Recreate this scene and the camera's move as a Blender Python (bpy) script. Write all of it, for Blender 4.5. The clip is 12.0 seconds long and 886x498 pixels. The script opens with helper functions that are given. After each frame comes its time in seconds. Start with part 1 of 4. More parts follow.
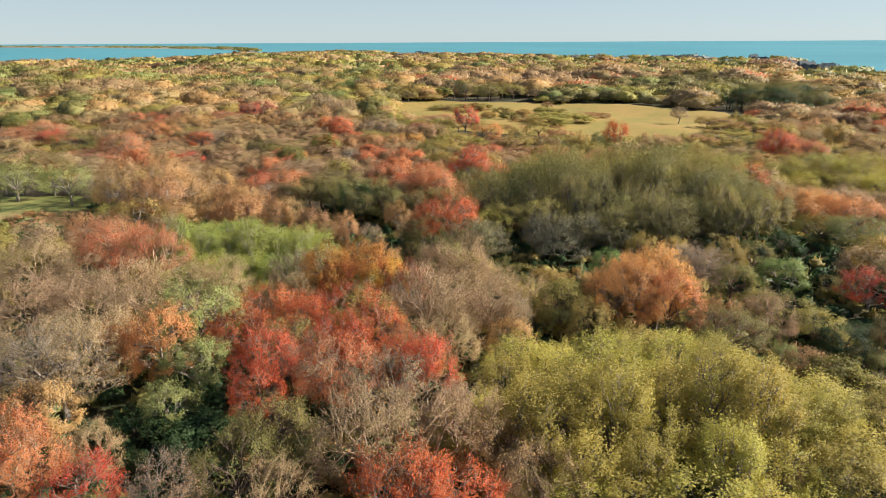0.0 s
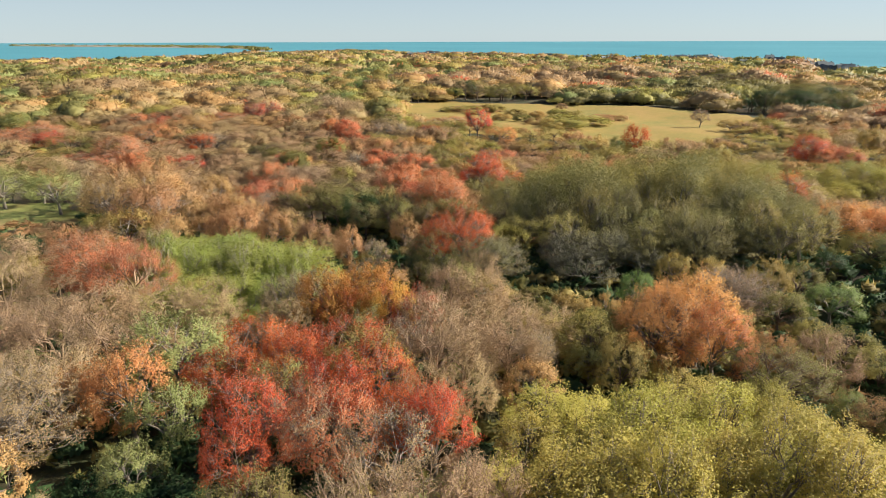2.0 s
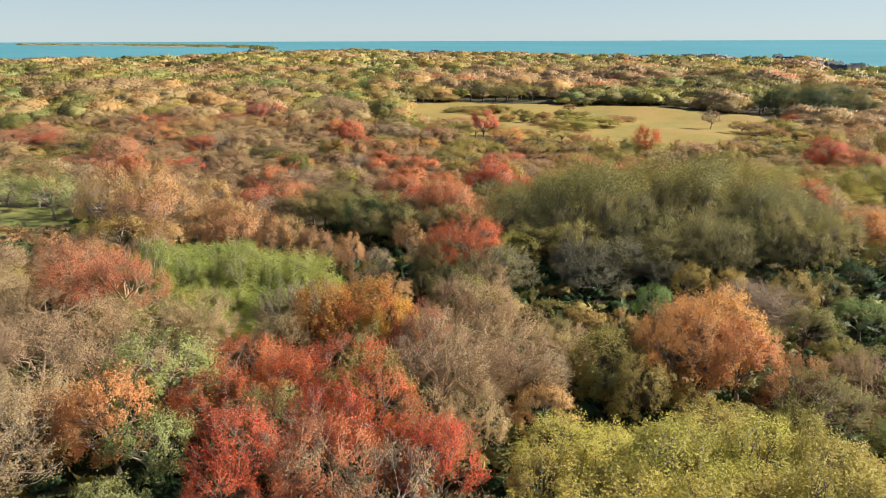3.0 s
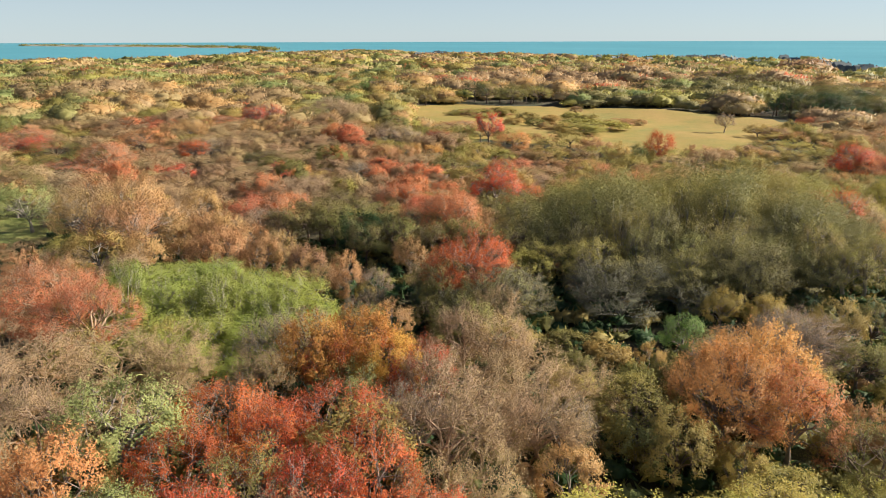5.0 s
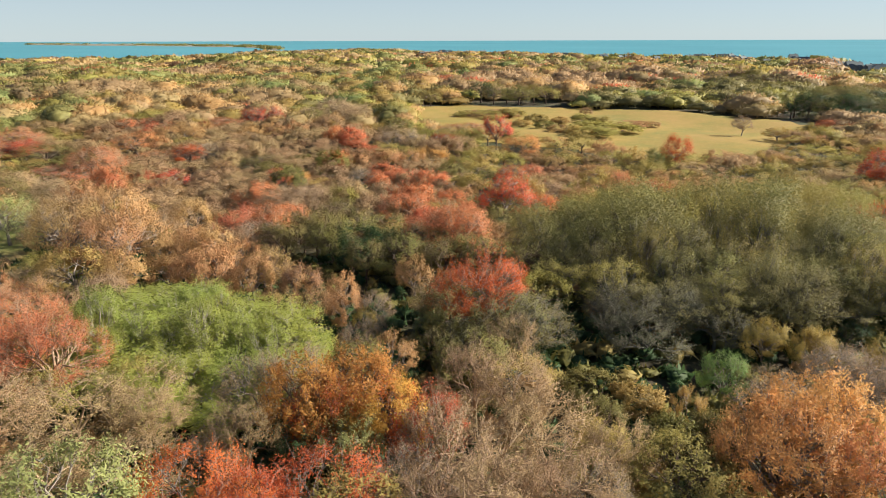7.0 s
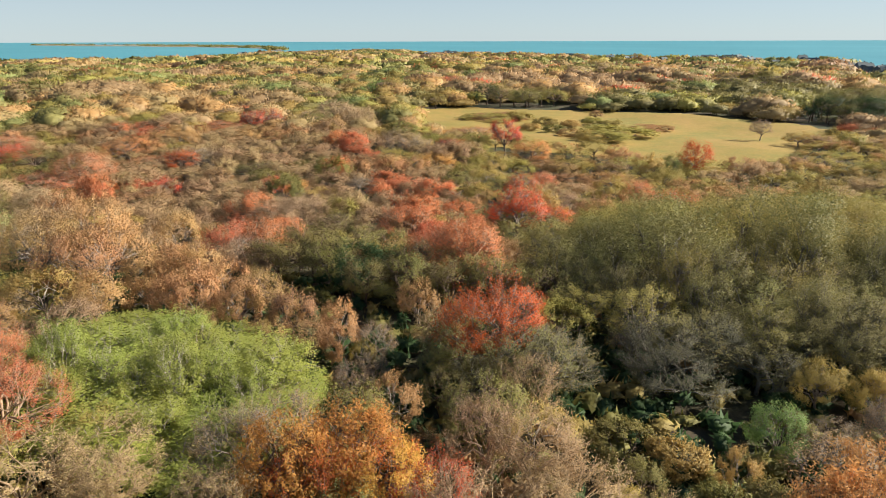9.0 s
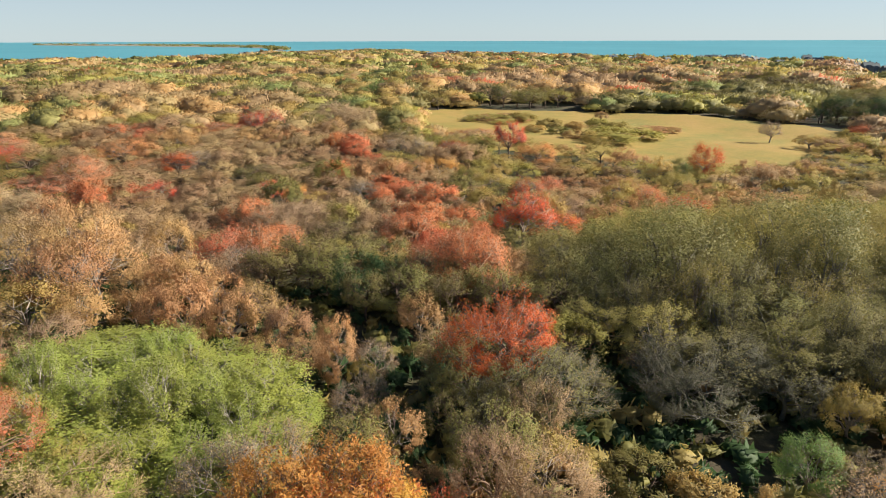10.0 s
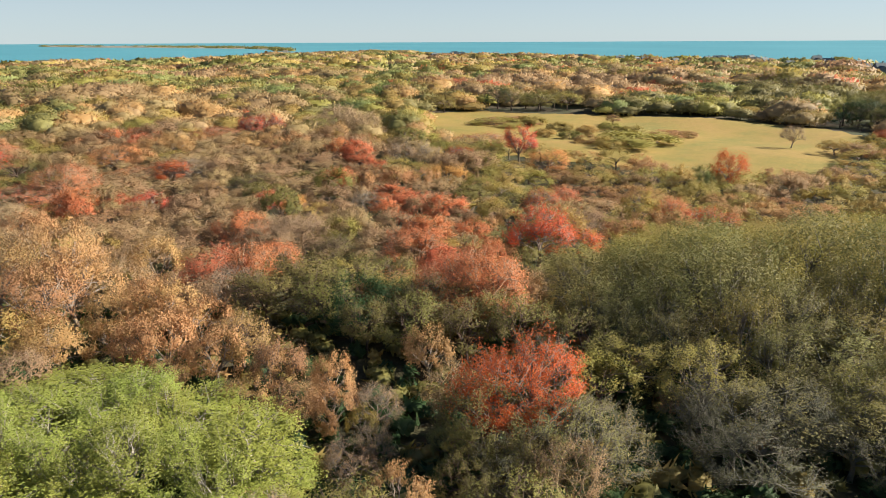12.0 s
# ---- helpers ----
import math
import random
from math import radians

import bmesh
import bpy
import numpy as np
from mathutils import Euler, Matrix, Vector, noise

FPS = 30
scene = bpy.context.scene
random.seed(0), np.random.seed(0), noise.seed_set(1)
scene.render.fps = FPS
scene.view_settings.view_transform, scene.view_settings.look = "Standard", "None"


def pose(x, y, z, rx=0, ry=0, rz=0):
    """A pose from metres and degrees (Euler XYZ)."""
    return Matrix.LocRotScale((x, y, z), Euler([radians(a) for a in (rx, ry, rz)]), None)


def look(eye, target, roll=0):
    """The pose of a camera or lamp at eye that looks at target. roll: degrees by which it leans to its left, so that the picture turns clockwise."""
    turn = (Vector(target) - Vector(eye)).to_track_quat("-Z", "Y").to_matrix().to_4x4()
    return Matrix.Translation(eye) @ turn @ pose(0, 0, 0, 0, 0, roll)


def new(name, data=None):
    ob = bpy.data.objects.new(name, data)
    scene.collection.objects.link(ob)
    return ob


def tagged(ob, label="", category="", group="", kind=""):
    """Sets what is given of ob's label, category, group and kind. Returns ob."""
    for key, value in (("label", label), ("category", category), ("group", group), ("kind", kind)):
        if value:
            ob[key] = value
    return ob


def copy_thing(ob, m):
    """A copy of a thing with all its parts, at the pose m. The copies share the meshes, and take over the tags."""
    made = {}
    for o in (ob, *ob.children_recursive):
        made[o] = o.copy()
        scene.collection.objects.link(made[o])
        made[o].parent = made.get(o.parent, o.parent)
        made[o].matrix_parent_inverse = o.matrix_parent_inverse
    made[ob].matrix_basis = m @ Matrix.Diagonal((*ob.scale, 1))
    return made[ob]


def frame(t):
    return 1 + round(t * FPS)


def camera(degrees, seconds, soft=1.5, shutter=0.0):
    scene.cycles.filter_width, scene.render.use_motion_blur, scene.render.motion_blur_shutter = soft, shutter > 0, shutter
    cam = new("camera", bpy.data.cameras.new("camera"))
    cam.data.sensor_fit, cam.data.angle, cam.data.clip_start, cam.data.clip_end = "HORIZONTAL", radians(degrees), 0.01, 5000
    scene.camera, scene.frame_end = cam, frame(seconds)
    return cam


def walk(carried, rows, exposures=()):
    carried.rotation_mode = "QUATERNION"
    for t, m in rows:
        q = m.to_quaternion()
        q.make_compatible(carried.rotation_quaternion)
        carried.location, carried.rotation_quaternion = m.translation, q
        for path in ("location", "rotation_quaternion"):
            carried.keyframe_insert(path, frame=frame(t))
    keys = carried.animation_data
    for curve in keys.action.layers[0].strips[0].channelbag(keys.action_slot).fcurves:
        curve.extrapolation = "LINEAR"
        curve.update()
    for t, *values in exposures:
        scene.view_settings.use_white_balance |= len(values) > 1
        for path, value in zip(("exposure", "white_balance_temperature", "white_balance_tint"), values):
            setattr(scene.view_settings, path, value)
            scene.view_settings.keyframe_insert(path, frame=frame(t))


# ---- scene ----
cam = camera(70.0, 12.0, soft=0.9)
PATH = [
    (0, (3.589, -1.315, 30.435), (3.489, 0.579, 29.798), -0.3),
    (0.5, (3.451, 0.667, 30.402), (3.348, 2.56, 29.765), -0.3),
    (1, (3.27, 2.712, 30.392), (3.159, 4.604, 29.754), -0.3),
    (1.5, (3.073, 4.786, 30.398), (2.954, 6.678, 29.759), -0.2),
    (2, (2.899, 6.847, 30.371), (2.77, 8.738, 29.733), -0.2),
    (2.5, (2.694, 8.825, 30.379), (2.557, 10.715, 29.739), -0.2),
    (3, (2.514, 10.755, 30.399), (2.37, 12.644, 29.759), -0.2),
    (3.2, (2.474, 11.576, 30.386), (2.327, 13.465, 29.747), -0.3),
    (4.8, (1.786, 17.551, 30.31), (1.636, 19.439, 29.668), -0.2),
    (5, (1.685, 18.319, 30.303), (1.534, 20.208, 29.665), -0.2),
    (5.5, (1.486, 20.212, 30.312), (1.329, 22.101, 29.673), -0.2),
    (6, (1.288, 22.082, 30.329), (1.126, 23.97, 29.689), -0.2),
    (6.5, (1.08, 23.936, 30.368), (0.916, 25.823, 29.727), -0.2),
    (7, (0.798, 25.792, 30.369), (0.633, 27.679, 29.728), -0.2),
    (7.2, (0.662, 26.552, 30.36), (0.496, 28.44, 29.721), -0.2),
    (9, (-0.205, 33.381, 30.304), (-0.383, 35.267, 29.665), -0.2),
    (9.5, (-0.472, 35.254, 30.36), (-0.653, 37.14, 29.72), -0.2),
    (10, (-0.728, 37.161, 30.361), (-0.912, 39.047, 29.721), -0.2),
    (10.5, (-1.007, 38.981, 30.36), (-1.194, 40.867, 29.721), -0.2),
    (11, (-1.338, 40.823, 30.393), (-1.529, 42.709, 29.754), -0.2),
    (11.5, (-1.67, 42.673, 30.369), (-1.866, 44.558, 29.731), -0.3),
    (12, (-2.011, 44.555, 30.337), (-2.21, 46.44, 29.7), -0.3),
]
walk(cam, [(t, look(eye, target, roll)) for t, eye, target, roll in PATH])

# ---------------------------------------------------------------- light
SUN_ELEVATION, SUN_BEYOND = 32.0, 16.0   # degrees above the horizon; degrees beyond square to the flight
world = bpy.data.worlds.new("world")
scene.world = world
world.use_nodes = True
sky = world.node_tree.nodes.new("ShaderNodeTexSky")
sky.sky_type, sky.sun_disc = "NISHITA", False
sky.sun_elevation, sky.sun_rotation = radians(SUN_ELEVATION), radians(90 - SUN_BEYOND)
sky.air_density, sky.dust_density, sky.ozone_density = 0.62, 0.06, 2.4
# pale haze low over the sea, mixed into the sky's colour and thinning upwards
wt = world.node_tree
height = wt.nodes.new("ShaderNodeSeparateXYZ")
wt.links.new(wt.nodes.new("ShaderNodeTexCoord").outputs["Generated"], height.inputs[0])
thin_out = wt.nodes.new("ShaderNodeMapRange")
thin_out.interpolation_type = "SMOOTHSTEP"
thin_out.inputs["From Min"].default_value, thin_out.inputs["From Max"].default_value = -0.02, 0.3
thin_out.inputs["To Min"].default_value, thin_out.inputs["To Max"].default_value = 0.8, 0.0
wt.links.new(height.outputs["Z"], thin_out.inputs["Value"])
haze = wt.nodes.new("ShaderNodeMix")
haze.data_type = "RGBA"
haze.inputs["B"].default_value = (5.7, 6.7, 7.1, 1)
wt.links.new(thin_out.outputs[0], haze.inputs["Factor"])
wt.links.new(sky.outputs[0], haze.inputs["A"])
wt.links.new(haze.outputs["Result"], wt.nodes["Background"].inputs[0])
world.node_tree.nodes["Background"].inputs[1].default_value = 0.055
sun = new("sun", bpy.data.lights.new("sun", "SUN"))
sun.data.energy, sun.data.angle, sun.data.color = 5.0, radians(0.5), (1.0, 0.90, 0.765)
sun.matrix_world = look((math.cos(radians(SUN_BEYOND)) * math.cos(radians(SUN_ELEVATION)) * 200,
                         math.sin(radians(SUN_BEYOND)) * math.cos(radians(SUN_ELEVATION)) * 200,
                         math.sin(radians(SUN_ELEVATION)) * 200), (0, 0, 0))
scene.view_settings.exposure = 0.88

# ---------------------------------------------------------------- materials
def blank(name):
    m = bpy.data.materials.new(name)
    m.use_nodes = True
    b = m.node_tree.nodes["Principled BSDF"]
    return m, m.node_tree, b


def ramp(nt, stops, fac):
    n = nt.nodes.new("ShaderNodeValToRGB")
    e = n.color_ramp.elements
    while len(e) < len(stops):
        e.new(0.5)
    for k, (p, c) in enumerate(stops):
        e[k].position, e[k].color = p, (*c, 1)
    nt.links.new(fac, n.inputs[0])
    return n.outputs[0]


def noise_of(nt, scale, detail=3.0, rough=0.6, space="Object"):
    co = nt.nodes.new("ShaderNodeTexCoord")
    n = nt.nodes.new("ShaderNodeTexNoise")
    n.inputs["Scale"].default_value, n.inputs["Detail"].default_value, n.inputs["Roughness"].default_value = scale, detail, rough
    nt.links.new(co.outputs[space], n.inputs["Vector"])
    return n.outputs["Fac"]


def leaf_material(name, dull, main, bright, thin=0.34, hue=0.015, value=0.13, single=0.26):
    """Leaves: each leaf differs a little, each tree differs in hue and depth; thin: the share of light that passes through."""
    m, nt, b = blank(name)
    geo = nt.nodes.new("ShaderNodeNewGeometry")
    mixed = nt.nodes.new("ShaderNodeMath")
    mixed.operation = "MULTIPLY_ADD"
    mixed.inputs[1].default_value, mixed.inputs[2].default_value = single, 0.25 - 0.5 * single
    nt.links.new(geo.outputs["Random Per Island"], mixed.inputs[0])
    patch = nt.nodes.new("ShaderNodeMath")
    patch.operation = "MULTIPLY_ADD"
    patch.inputs[1].default_value = 0.5
    nt.links.new(noise_of(nt, 0.55, 2.0), patch.inputs[0])
    fine = nt.nodes.new("ShaderNodeMath")
    fine.operation = "MULTIPLY_ADD"
    fine.inputs[1].default_value = 0.34
    nt.links.new(noise_of(nt, 3.2, 2.0), fine.inputs[0])
    nt.links.new(mixed.outputs[0], fine.inputs[2])
    lower = nt.nodes.new("ShaderNodeMath")
    lower.operation = "SUBTRACT"
    lower.inputs[1].default_value = 0.17
    nt.links.new(fine.outputs[0], lower.inputs[0])
    nt.links.new(lower.outputs[0], patch.inputs[2])
    col = ramp(nt, [(0.12, dull), (0.5, main), (0.9, bright)], patch.outputs[0])
    info = nt.nodes.new("ShaderNodeObjectInfo")
    hsv = nt.nodes.new("ShaderNodeHueSaturation")
    for sock, lo, hi in (("Hue", 0.5 - hue, 0.5 + hue), ("Value", 1 - value, 1 + value)):
        mr = nt.nodes.new("ShaderNodeMapRange")
        mr.inputs["To Min"].default_value, mr.inputs["To Max"].default_value = lo, hi
        src = info.outputs["Random"]
        if sock == "Value":
            mul = nt.nodes.new("ShaderNodeMath")
            mul.operation = "MULTIPLY"
            mul.inputs[1].default_value = 7.31
            fr = nt.nodes.new("ShaderNodeMath")
            fr.operation = "FRACT"
            nt.links.new(src, mul.inputs[0]), nt.links.new(mul.outputs[0], fr.inputs[0])
            src = fr.outputs[0]
        nt.links.new(src, mr.inputs["Value"])
        nt.links.new(mr.outputs[0], hsv.inputs[sock])
    nt.links.new(col, hsv.inputs["Color"])
    b.inputs["Roughness"].default_value, b.inputs["Specular IOR Level"].default_value = 0.6, 0.25
    nt.links.new(hsv.outputs[0], b.inputs["Base Color"])
    tr = nt.nodes.new("ShaderNodeBsdfTranslucent")
    nt.links.new(hsv.outputs[0], tr.inputs["Color"])
    mix = nt.nodes.new("ShaderNodeMixShader")
    mix.inputs[0].default_value = thin
    nt.links.new(b.outputs[0], mix.inputs[1]), nt.links.new(tr.outputs[0], mix.inputs[2])
    nt.links.new(mix.outputs[0], nt.nodes["Material Output"].inputs["Surface"])
    return m


def bark_material(name, dark, light):
    m, nt, b = blank(name)
    col = ramp(nt, [(0.3, dark), (0.7, light)], noise_of(nt, 2.2, 5.0, 0.7))
    nt.links.new(col, b.inputs["Base Color"])
    b.inputs["Roughness"].default_value = 0.9
    bump = nt.nodes.new("ShaderNodeBump")
    bump.inputs["Strength"].default_value, bump.inputs["Distance"].default_value = 0.5, 0.02
    nt.links.new(noise_of(nt, 14.0, 3.0), bump.inputs["Height"])
    nt.links.new(bump.outputs[0], b.inputs["Normal"])
    return m


def plain_material(name, dark, light, scale, rough=0.8, bump=0.0):
    m, nt, b = blank(name)
    fac = noise_of(nt, scale, 5.0, 0.65)
    nt.links.new(ramp(nt, [(0.3, dark), (0.7, light)], fac), b.inputs["Base Color"])
    b.inputs["Roughness"].default_value = rough
    if bump:
        n = nt.nodes.new("ShaderNodeBump")
        n.inputs["Strength"].default_value, n.inputs["Distance"].default_value = 0.6, bump
        nt.links.new(noise_of(nt, scale * 6, 4.0), n.inputs["Height"])
        nt.links.new(n.outputs[0], b.inputs["Normal"])
    return m


BARK_GREY = bark_material("bark_grey", (0.15, 0.125, 0.10), (0.38, 0.33, 0.275))
BARK_BROWN = bark_material("bark_brown", (0.10, 0.07, 0.05), (0.24, 0.17, 0.13))
BARK_SHADED = bark_material("bark_dull", (0.11, 0.105, 0.08), (0.23, 0.215, 0.165))
BARK_PALE = bark_material("bark_pale", (0.30, 0.26, 0.22), (0.60, 0.55, 0.48))
TWIG_TAN = bark_material("twig_tan", (0.30, 0.215, 0.12), (0.52, 0.385, 0.235))
TWIG_PINK = bark_material("twig_pink", (0.28, 0.19, 0.12), (0.48, 0.34, 0.22))

L_RED = leaf_material("leaf_red", (0.38, 0.07, 0.03), (0.70, 0.155, 0.06), (0.80, 0.28, 0.13), thin=0.42, hue=0.01)
L_SALMON = leaf_material("leaf_salmon", (0.40, 0.155, 0.07), (0.70, 0.255, 0.115), (0.80, 0.39, 0.19), thin=0.42, hue=0.012)
L_RORA = leaf_material("leaf_red_orange", (0.36, 0.09, 0.035), (0.68, 0.175, 0.055), (0.78, 0.30, 0.10), thin=0.42, hue=0.012)
L_ORANGE = leaf_material("leaf_orange", (0.44, 0.23, 0.085), (0.76, 0.40, 0.155), (0.83, 0.52, 0.23), thin=0.48)
L_ORYEL = leaf_material("leaf_orange_yellow", (0.26, 0.26, 0.06), (0.64, 0.335, 0.08), (0.80, 0.44, 0.12), thin=0.4)
L_RUST = leaf_material("leaf_rust", (0.29, 0.175, 0.08), (0.49, 0.305, 0.135), (0.60, 0.41, 0.195))
L_TAN = leaf_material("leaf_tan", (0.33, 0.195, 0.09), (0.57, 0.345, 0.155), (0.68, 0.45, 0.23))
L_BUD = leaf_material("leaf_bud_tan", (0.30, 0.205, 0.10), (0.50, 0.355, 0.175), (0.61, 0.46, 0.25))
L_BUDPINK = leaf_material("leaf_bud_pink", (0.28, 0.19, 0.10), (0.48, 0.335, 0.175), (0.58, 0.43, 0.24))
L_YELLOW = leaf_material("leaf_yellow", (0.34, 0.29, 0.055), (0.54, 0.47, 0.11), (0.66, 0.58, 0.17), thin=0.32, single=0.32)
L_GREEN = leaf_material("leaf_spring_green", (0.17, 0.21, 0.04), (0.345, 0.385, 0.085), (0.50, 0.53, 0.14), thin=0.27, single=0.35)
L_OLIVE = leaf_material("leaf_olive", (0.14, 0.13, 0.042), (0.265, 0.24, 0.075), (0.38, 0.345, 0.115))
L_DOME = leaf_material("leaf_olive_gold", (0.115, 0.12, 0.045), (0.28, 0.26, 0.09), (0.45, 0.405, 0.145), thin=0.24)
L_YOLIVE = leaf_material("leaf_yellow_olive", (0.25, 0.215, 0.06), (0.42, 0.36, 0.105), (0.54, 0.47, 0.16))
L_OGOLD = leaf_material("leaf_gold", (0.31, 0.22, 0.065), (0.50, 0.37, 0.12), (0.61, 0.48, 0.19))
L_GGR = leaf_material("leaf_grey_green", (0.19, 0.21, 0.075), (0.35, 0.38, 0.135), (0.48, 0.50, 0.20))
L_DGR = leaf_material("leaf_dark_green", (0.03, 0.06, 0.025), (0.06, 0.11, 0.04), (0.11, 0.16, 0.06))
L_GBUD_SHADED = leaf_material("leaf_grey_olive", (0.09, 0.095, 0.05), (0.17, 0.165, 0.085), (0.26, 0.25, 0.14), thin=0.2)
L_BRG = leaf_material("leaf_bright_green", (0.12, 0.18, 0.05), (0.23, 0.32, 0.09), (0.36, 0.44, 0.16))

# ---------------------------------------------------------------- terrain
SEA = -12.5
COAST = [(-180, 900), (-90, 1000), (-50, 1180), (-36.7, 1240), (-29.3, 1230), (-25.4, 1250), (-21.4, 1450), (-16.4, 1680), (-11.7, 1780),
         (-6.9, 1450), (0, 1390), (7.5, 1230), (12, 1156), (17, 1190), (21, 1120), (24.3, 1150), (26, 960),
         (28, 910), (31, 766), (45, 740), (90, 700), (180, 900)]


def coast_range(bearing):
    """Metres from the start of the flight to the shore, by the bearing in degrees from straight ahead."""
    return np.interp(bearing, [a for a, _ in COAST], [r for _, r in COAST])


def smooth(a, b, x):
    k = np.clip((x - a) / (b - a), 0, 1)
    return k * k * (3 - 2 * k)


def ground_z(x, y):
    x, y = np.asarray(x, float), np.asarray(y, float)
    d = np.hypot(x, y)
    z = 0.5 * np.sin(x * 0.11 + 0.4) * np.cos(y * 0.09) + 0.4 * np.sin(x * 0.05 + y * 0.06)
    rim = d / coast_range(np.degrees(np.arctan2(x, y)))
    far = smooth(250, 500, d) * (1 - 0.6 * smooth(0.7, 1.0, rim))
    z = z + far * (2.2 * np.sin(x * 0.013 + 1.0 + 0.6 * np.sin(y * 0.011)) * np.cos(y * 0.0105 + 0.5) + 1.6 * np.sin(x * 0.031 + y * 0.023) - 1.0)
    z = z + 1.6 * smooth(160, 215, y) * (1 - smooth(320, 420, y))
    z = z - 8.0 * smooth(0.35, 0.95, rim)
    return z * (1 - smooth(0.97, 1.03, rim)) + (SEA - 6.0) * smooth(0.97, 1.03, rim)


FIELD = [(-32, 299), (-14, 306), (19, 296), (53, 286), (81, 271), (94, 254), (100, 232), (79, 210), (67, 188), (56, 181.5), (45, 179.5),
         (37, 186), (30, 192), (18, 198), (3.5, 203), (-7, 211), (-19, 232), (-27, 250)]
CLEARING = [(-129, 337), (-110, 358), (-89, 375), (-93, 389), (-115, 374), (-136, 354)]
LAWN = [(-95, 117), (-72.8, 117.5), (-63, 101), (-75, 95.7), (-95, 92)]


def inside(poly, x, y, grow=0.0):
    """Whether (x, y) lies in the polygon, or within grow metres of its edge."""
    hit, near = False, False
    for (x0, y0), (x1, y1) in zip(poly, poly[1:] + poly[:1]):
        if (y0 > y) != (y1 > y) and x < (x1 - x0) * (y - y0) / (y1 - y0) + x0:
            hit = not hit
        k = max(0.0, min(1.0, ((x - x0) * (x1 - x0) + (y - y0) * (y1 - y0)) / ((x1 - x0) ** 2 + (y1 - y0) ** 2)))
        near = near or math.hypot(x - x0 - k * (x1 - x0), y - y0 - k * (y1 - y0)) < grow
    return hit or near


def mesh_from(name, verts, quads=None, tris=None, materials=(), smooth_faces=False, which=None, normals=None):
    """A mesh from number arrays: verts (n, 3), quads (m, 4), tris (k, 3)."""
    me = bpy.data.meshes.new(name)
    verts = np.asarray(verts, np.float32)
    quads = np.zeros((0, 4), np.int32) if quads is None or len(quads) == 0 else np.asarray(quads, np.int32)
    tris = np.zeros((0, 3), np.int32) if tris is None or len(tris) == 0 else np.asarray(tris, np.int32)
    me.vertices.add(len(verts))
    me.vertices.foreach_set("co", verts.ravel())
    loops = np.concatenate([quads.ravel(), tris.ravel()])
    me.loops.add(len(loops))
    me.loops.foreach_set("vertex_index", loops)
    me.polygons.add(len(quads) + len(tris))
    starts = np.concatenate([np.arange(len(quads)) * 4, len(quads) * 4 + np.arange(len(tris)) * 3])
    me.polygons.foreach_set("loop_start", starts.astype(np.int32))
    for m in materials:
        me.materials.append(m)
    me.polygons.foreach_set("use_smooth", np.full(len(quads) + len(tris), smooth_faces))
    if which is not None:
        me.polygons.foreach_set("material_index", np.asarray(which, np.int32))
    me.update(calc_edges=True)
    if normals is not None:
        me.normals_split_custom_set_from_vertices(np.asarray(normals, np.float32).tolist())
    return me


def ground_material():
    m, nt, b = blank("woodland_floor")
    fine = noise_of(nt, 0.9, 6.0, 0.7)
    wide = noise_of(nt, 0.06, 4.0)
    litter = ramp(nt, [(0.3, (0.045, 0.04, 0.022)), (0.55, (0.09, 0.07, 0.04)), (0.75, (0.16, 0.12, 0.07))], fine)
    moss = ramp(nt, [(0.3, (0.03, 0.04, 0.015)), (0.7, (0.09, 0.10, 0.035))], fine)
    mix = nt.nodes.new("ShaderNodeMix")
    mix.data_type = "RGBA"
    nt.links.new(ramp(nt, [(0.42, (0, 0, 0)), (0.58, (1, 1, 1))], wide), mix.inputs["Factor"])
    nt.links.new(litter, mix.inputs["A"]), nt.links.new(moss, mix.inputs["B"])
    nt.links.new(mix.outputs["Result"], b.inputs["Base Color"])
    b.inputs["Roughness"].default_value = 0.95
    bump = nt.nodes.new("ShaderNodeBump")
    bump.inputs["Strength"].default_value, bump.inputs["Distance"].default_value = 0.8, 0.25
    nt.links.new(fine, bump.inputs["Height"])
    nt.links.new(bump.outputs[0], b.inputs["Normal"])
    return m


def build_ground():
    rings = np.concatenate([[0.0], np.geomspace(6, 2300, 150), [2600, 4000, 5200]])
    n = 240
    a = np.arange(n) * 2 * np.pi / n
    x, y = rings[:, None] * np.sin(a), rings[:, None] * np.cos(a)
    verts = np.stack([x, y, ground_z(x, y)], -1).reshape(-1, 3)
    i, j = np.meshgrid(np.arange(len(rings) - 1), np.arange(n), indexing="ij")
    k = (j + 1) % n
    quads = np.stack([i * n + j, (i + 1) * n + j, (i + 1) * n + k, i * n + k], -1).reshape(-1, 4)
    quads = quads[:, ::-1]
    ob = new("ground", mesh_from("ground", verts, quads, None, [ground_material()], True))
    return tagged(ob, "brown and mossy woodland floor under the trees", "ground", kind="structure")


build_ground()


def water_material():
    m, nt, b = blank("sea_water")
    nt.links.new(ramp(nt, [(0.35, (0.085, 0.29, 0.35)), (0.65, (0.11, 0.345, 0.405))], noise_of(nt, 0.0012, 4.0)), b.inputs["Base Color"])
    b.inputs["Roughness"].default_value = 0.5
    b.inputs["Specular IOR Level"].default_value = 0.3
    b.inputs["IOR"].default_value = 1.33
    bump = nt.nodes.new("ShaderNodeBump")
    bump.inputs["Strength"].default_value, bump.inputs["Distance"].default_value = 1.0, 2.0
    nt.links.new(noise_of(nt, 0.05, 5.0), bump.inputs["Height"])
    nt.links.new(bump.outputs[0], b.inputs["Normal"])
    return m


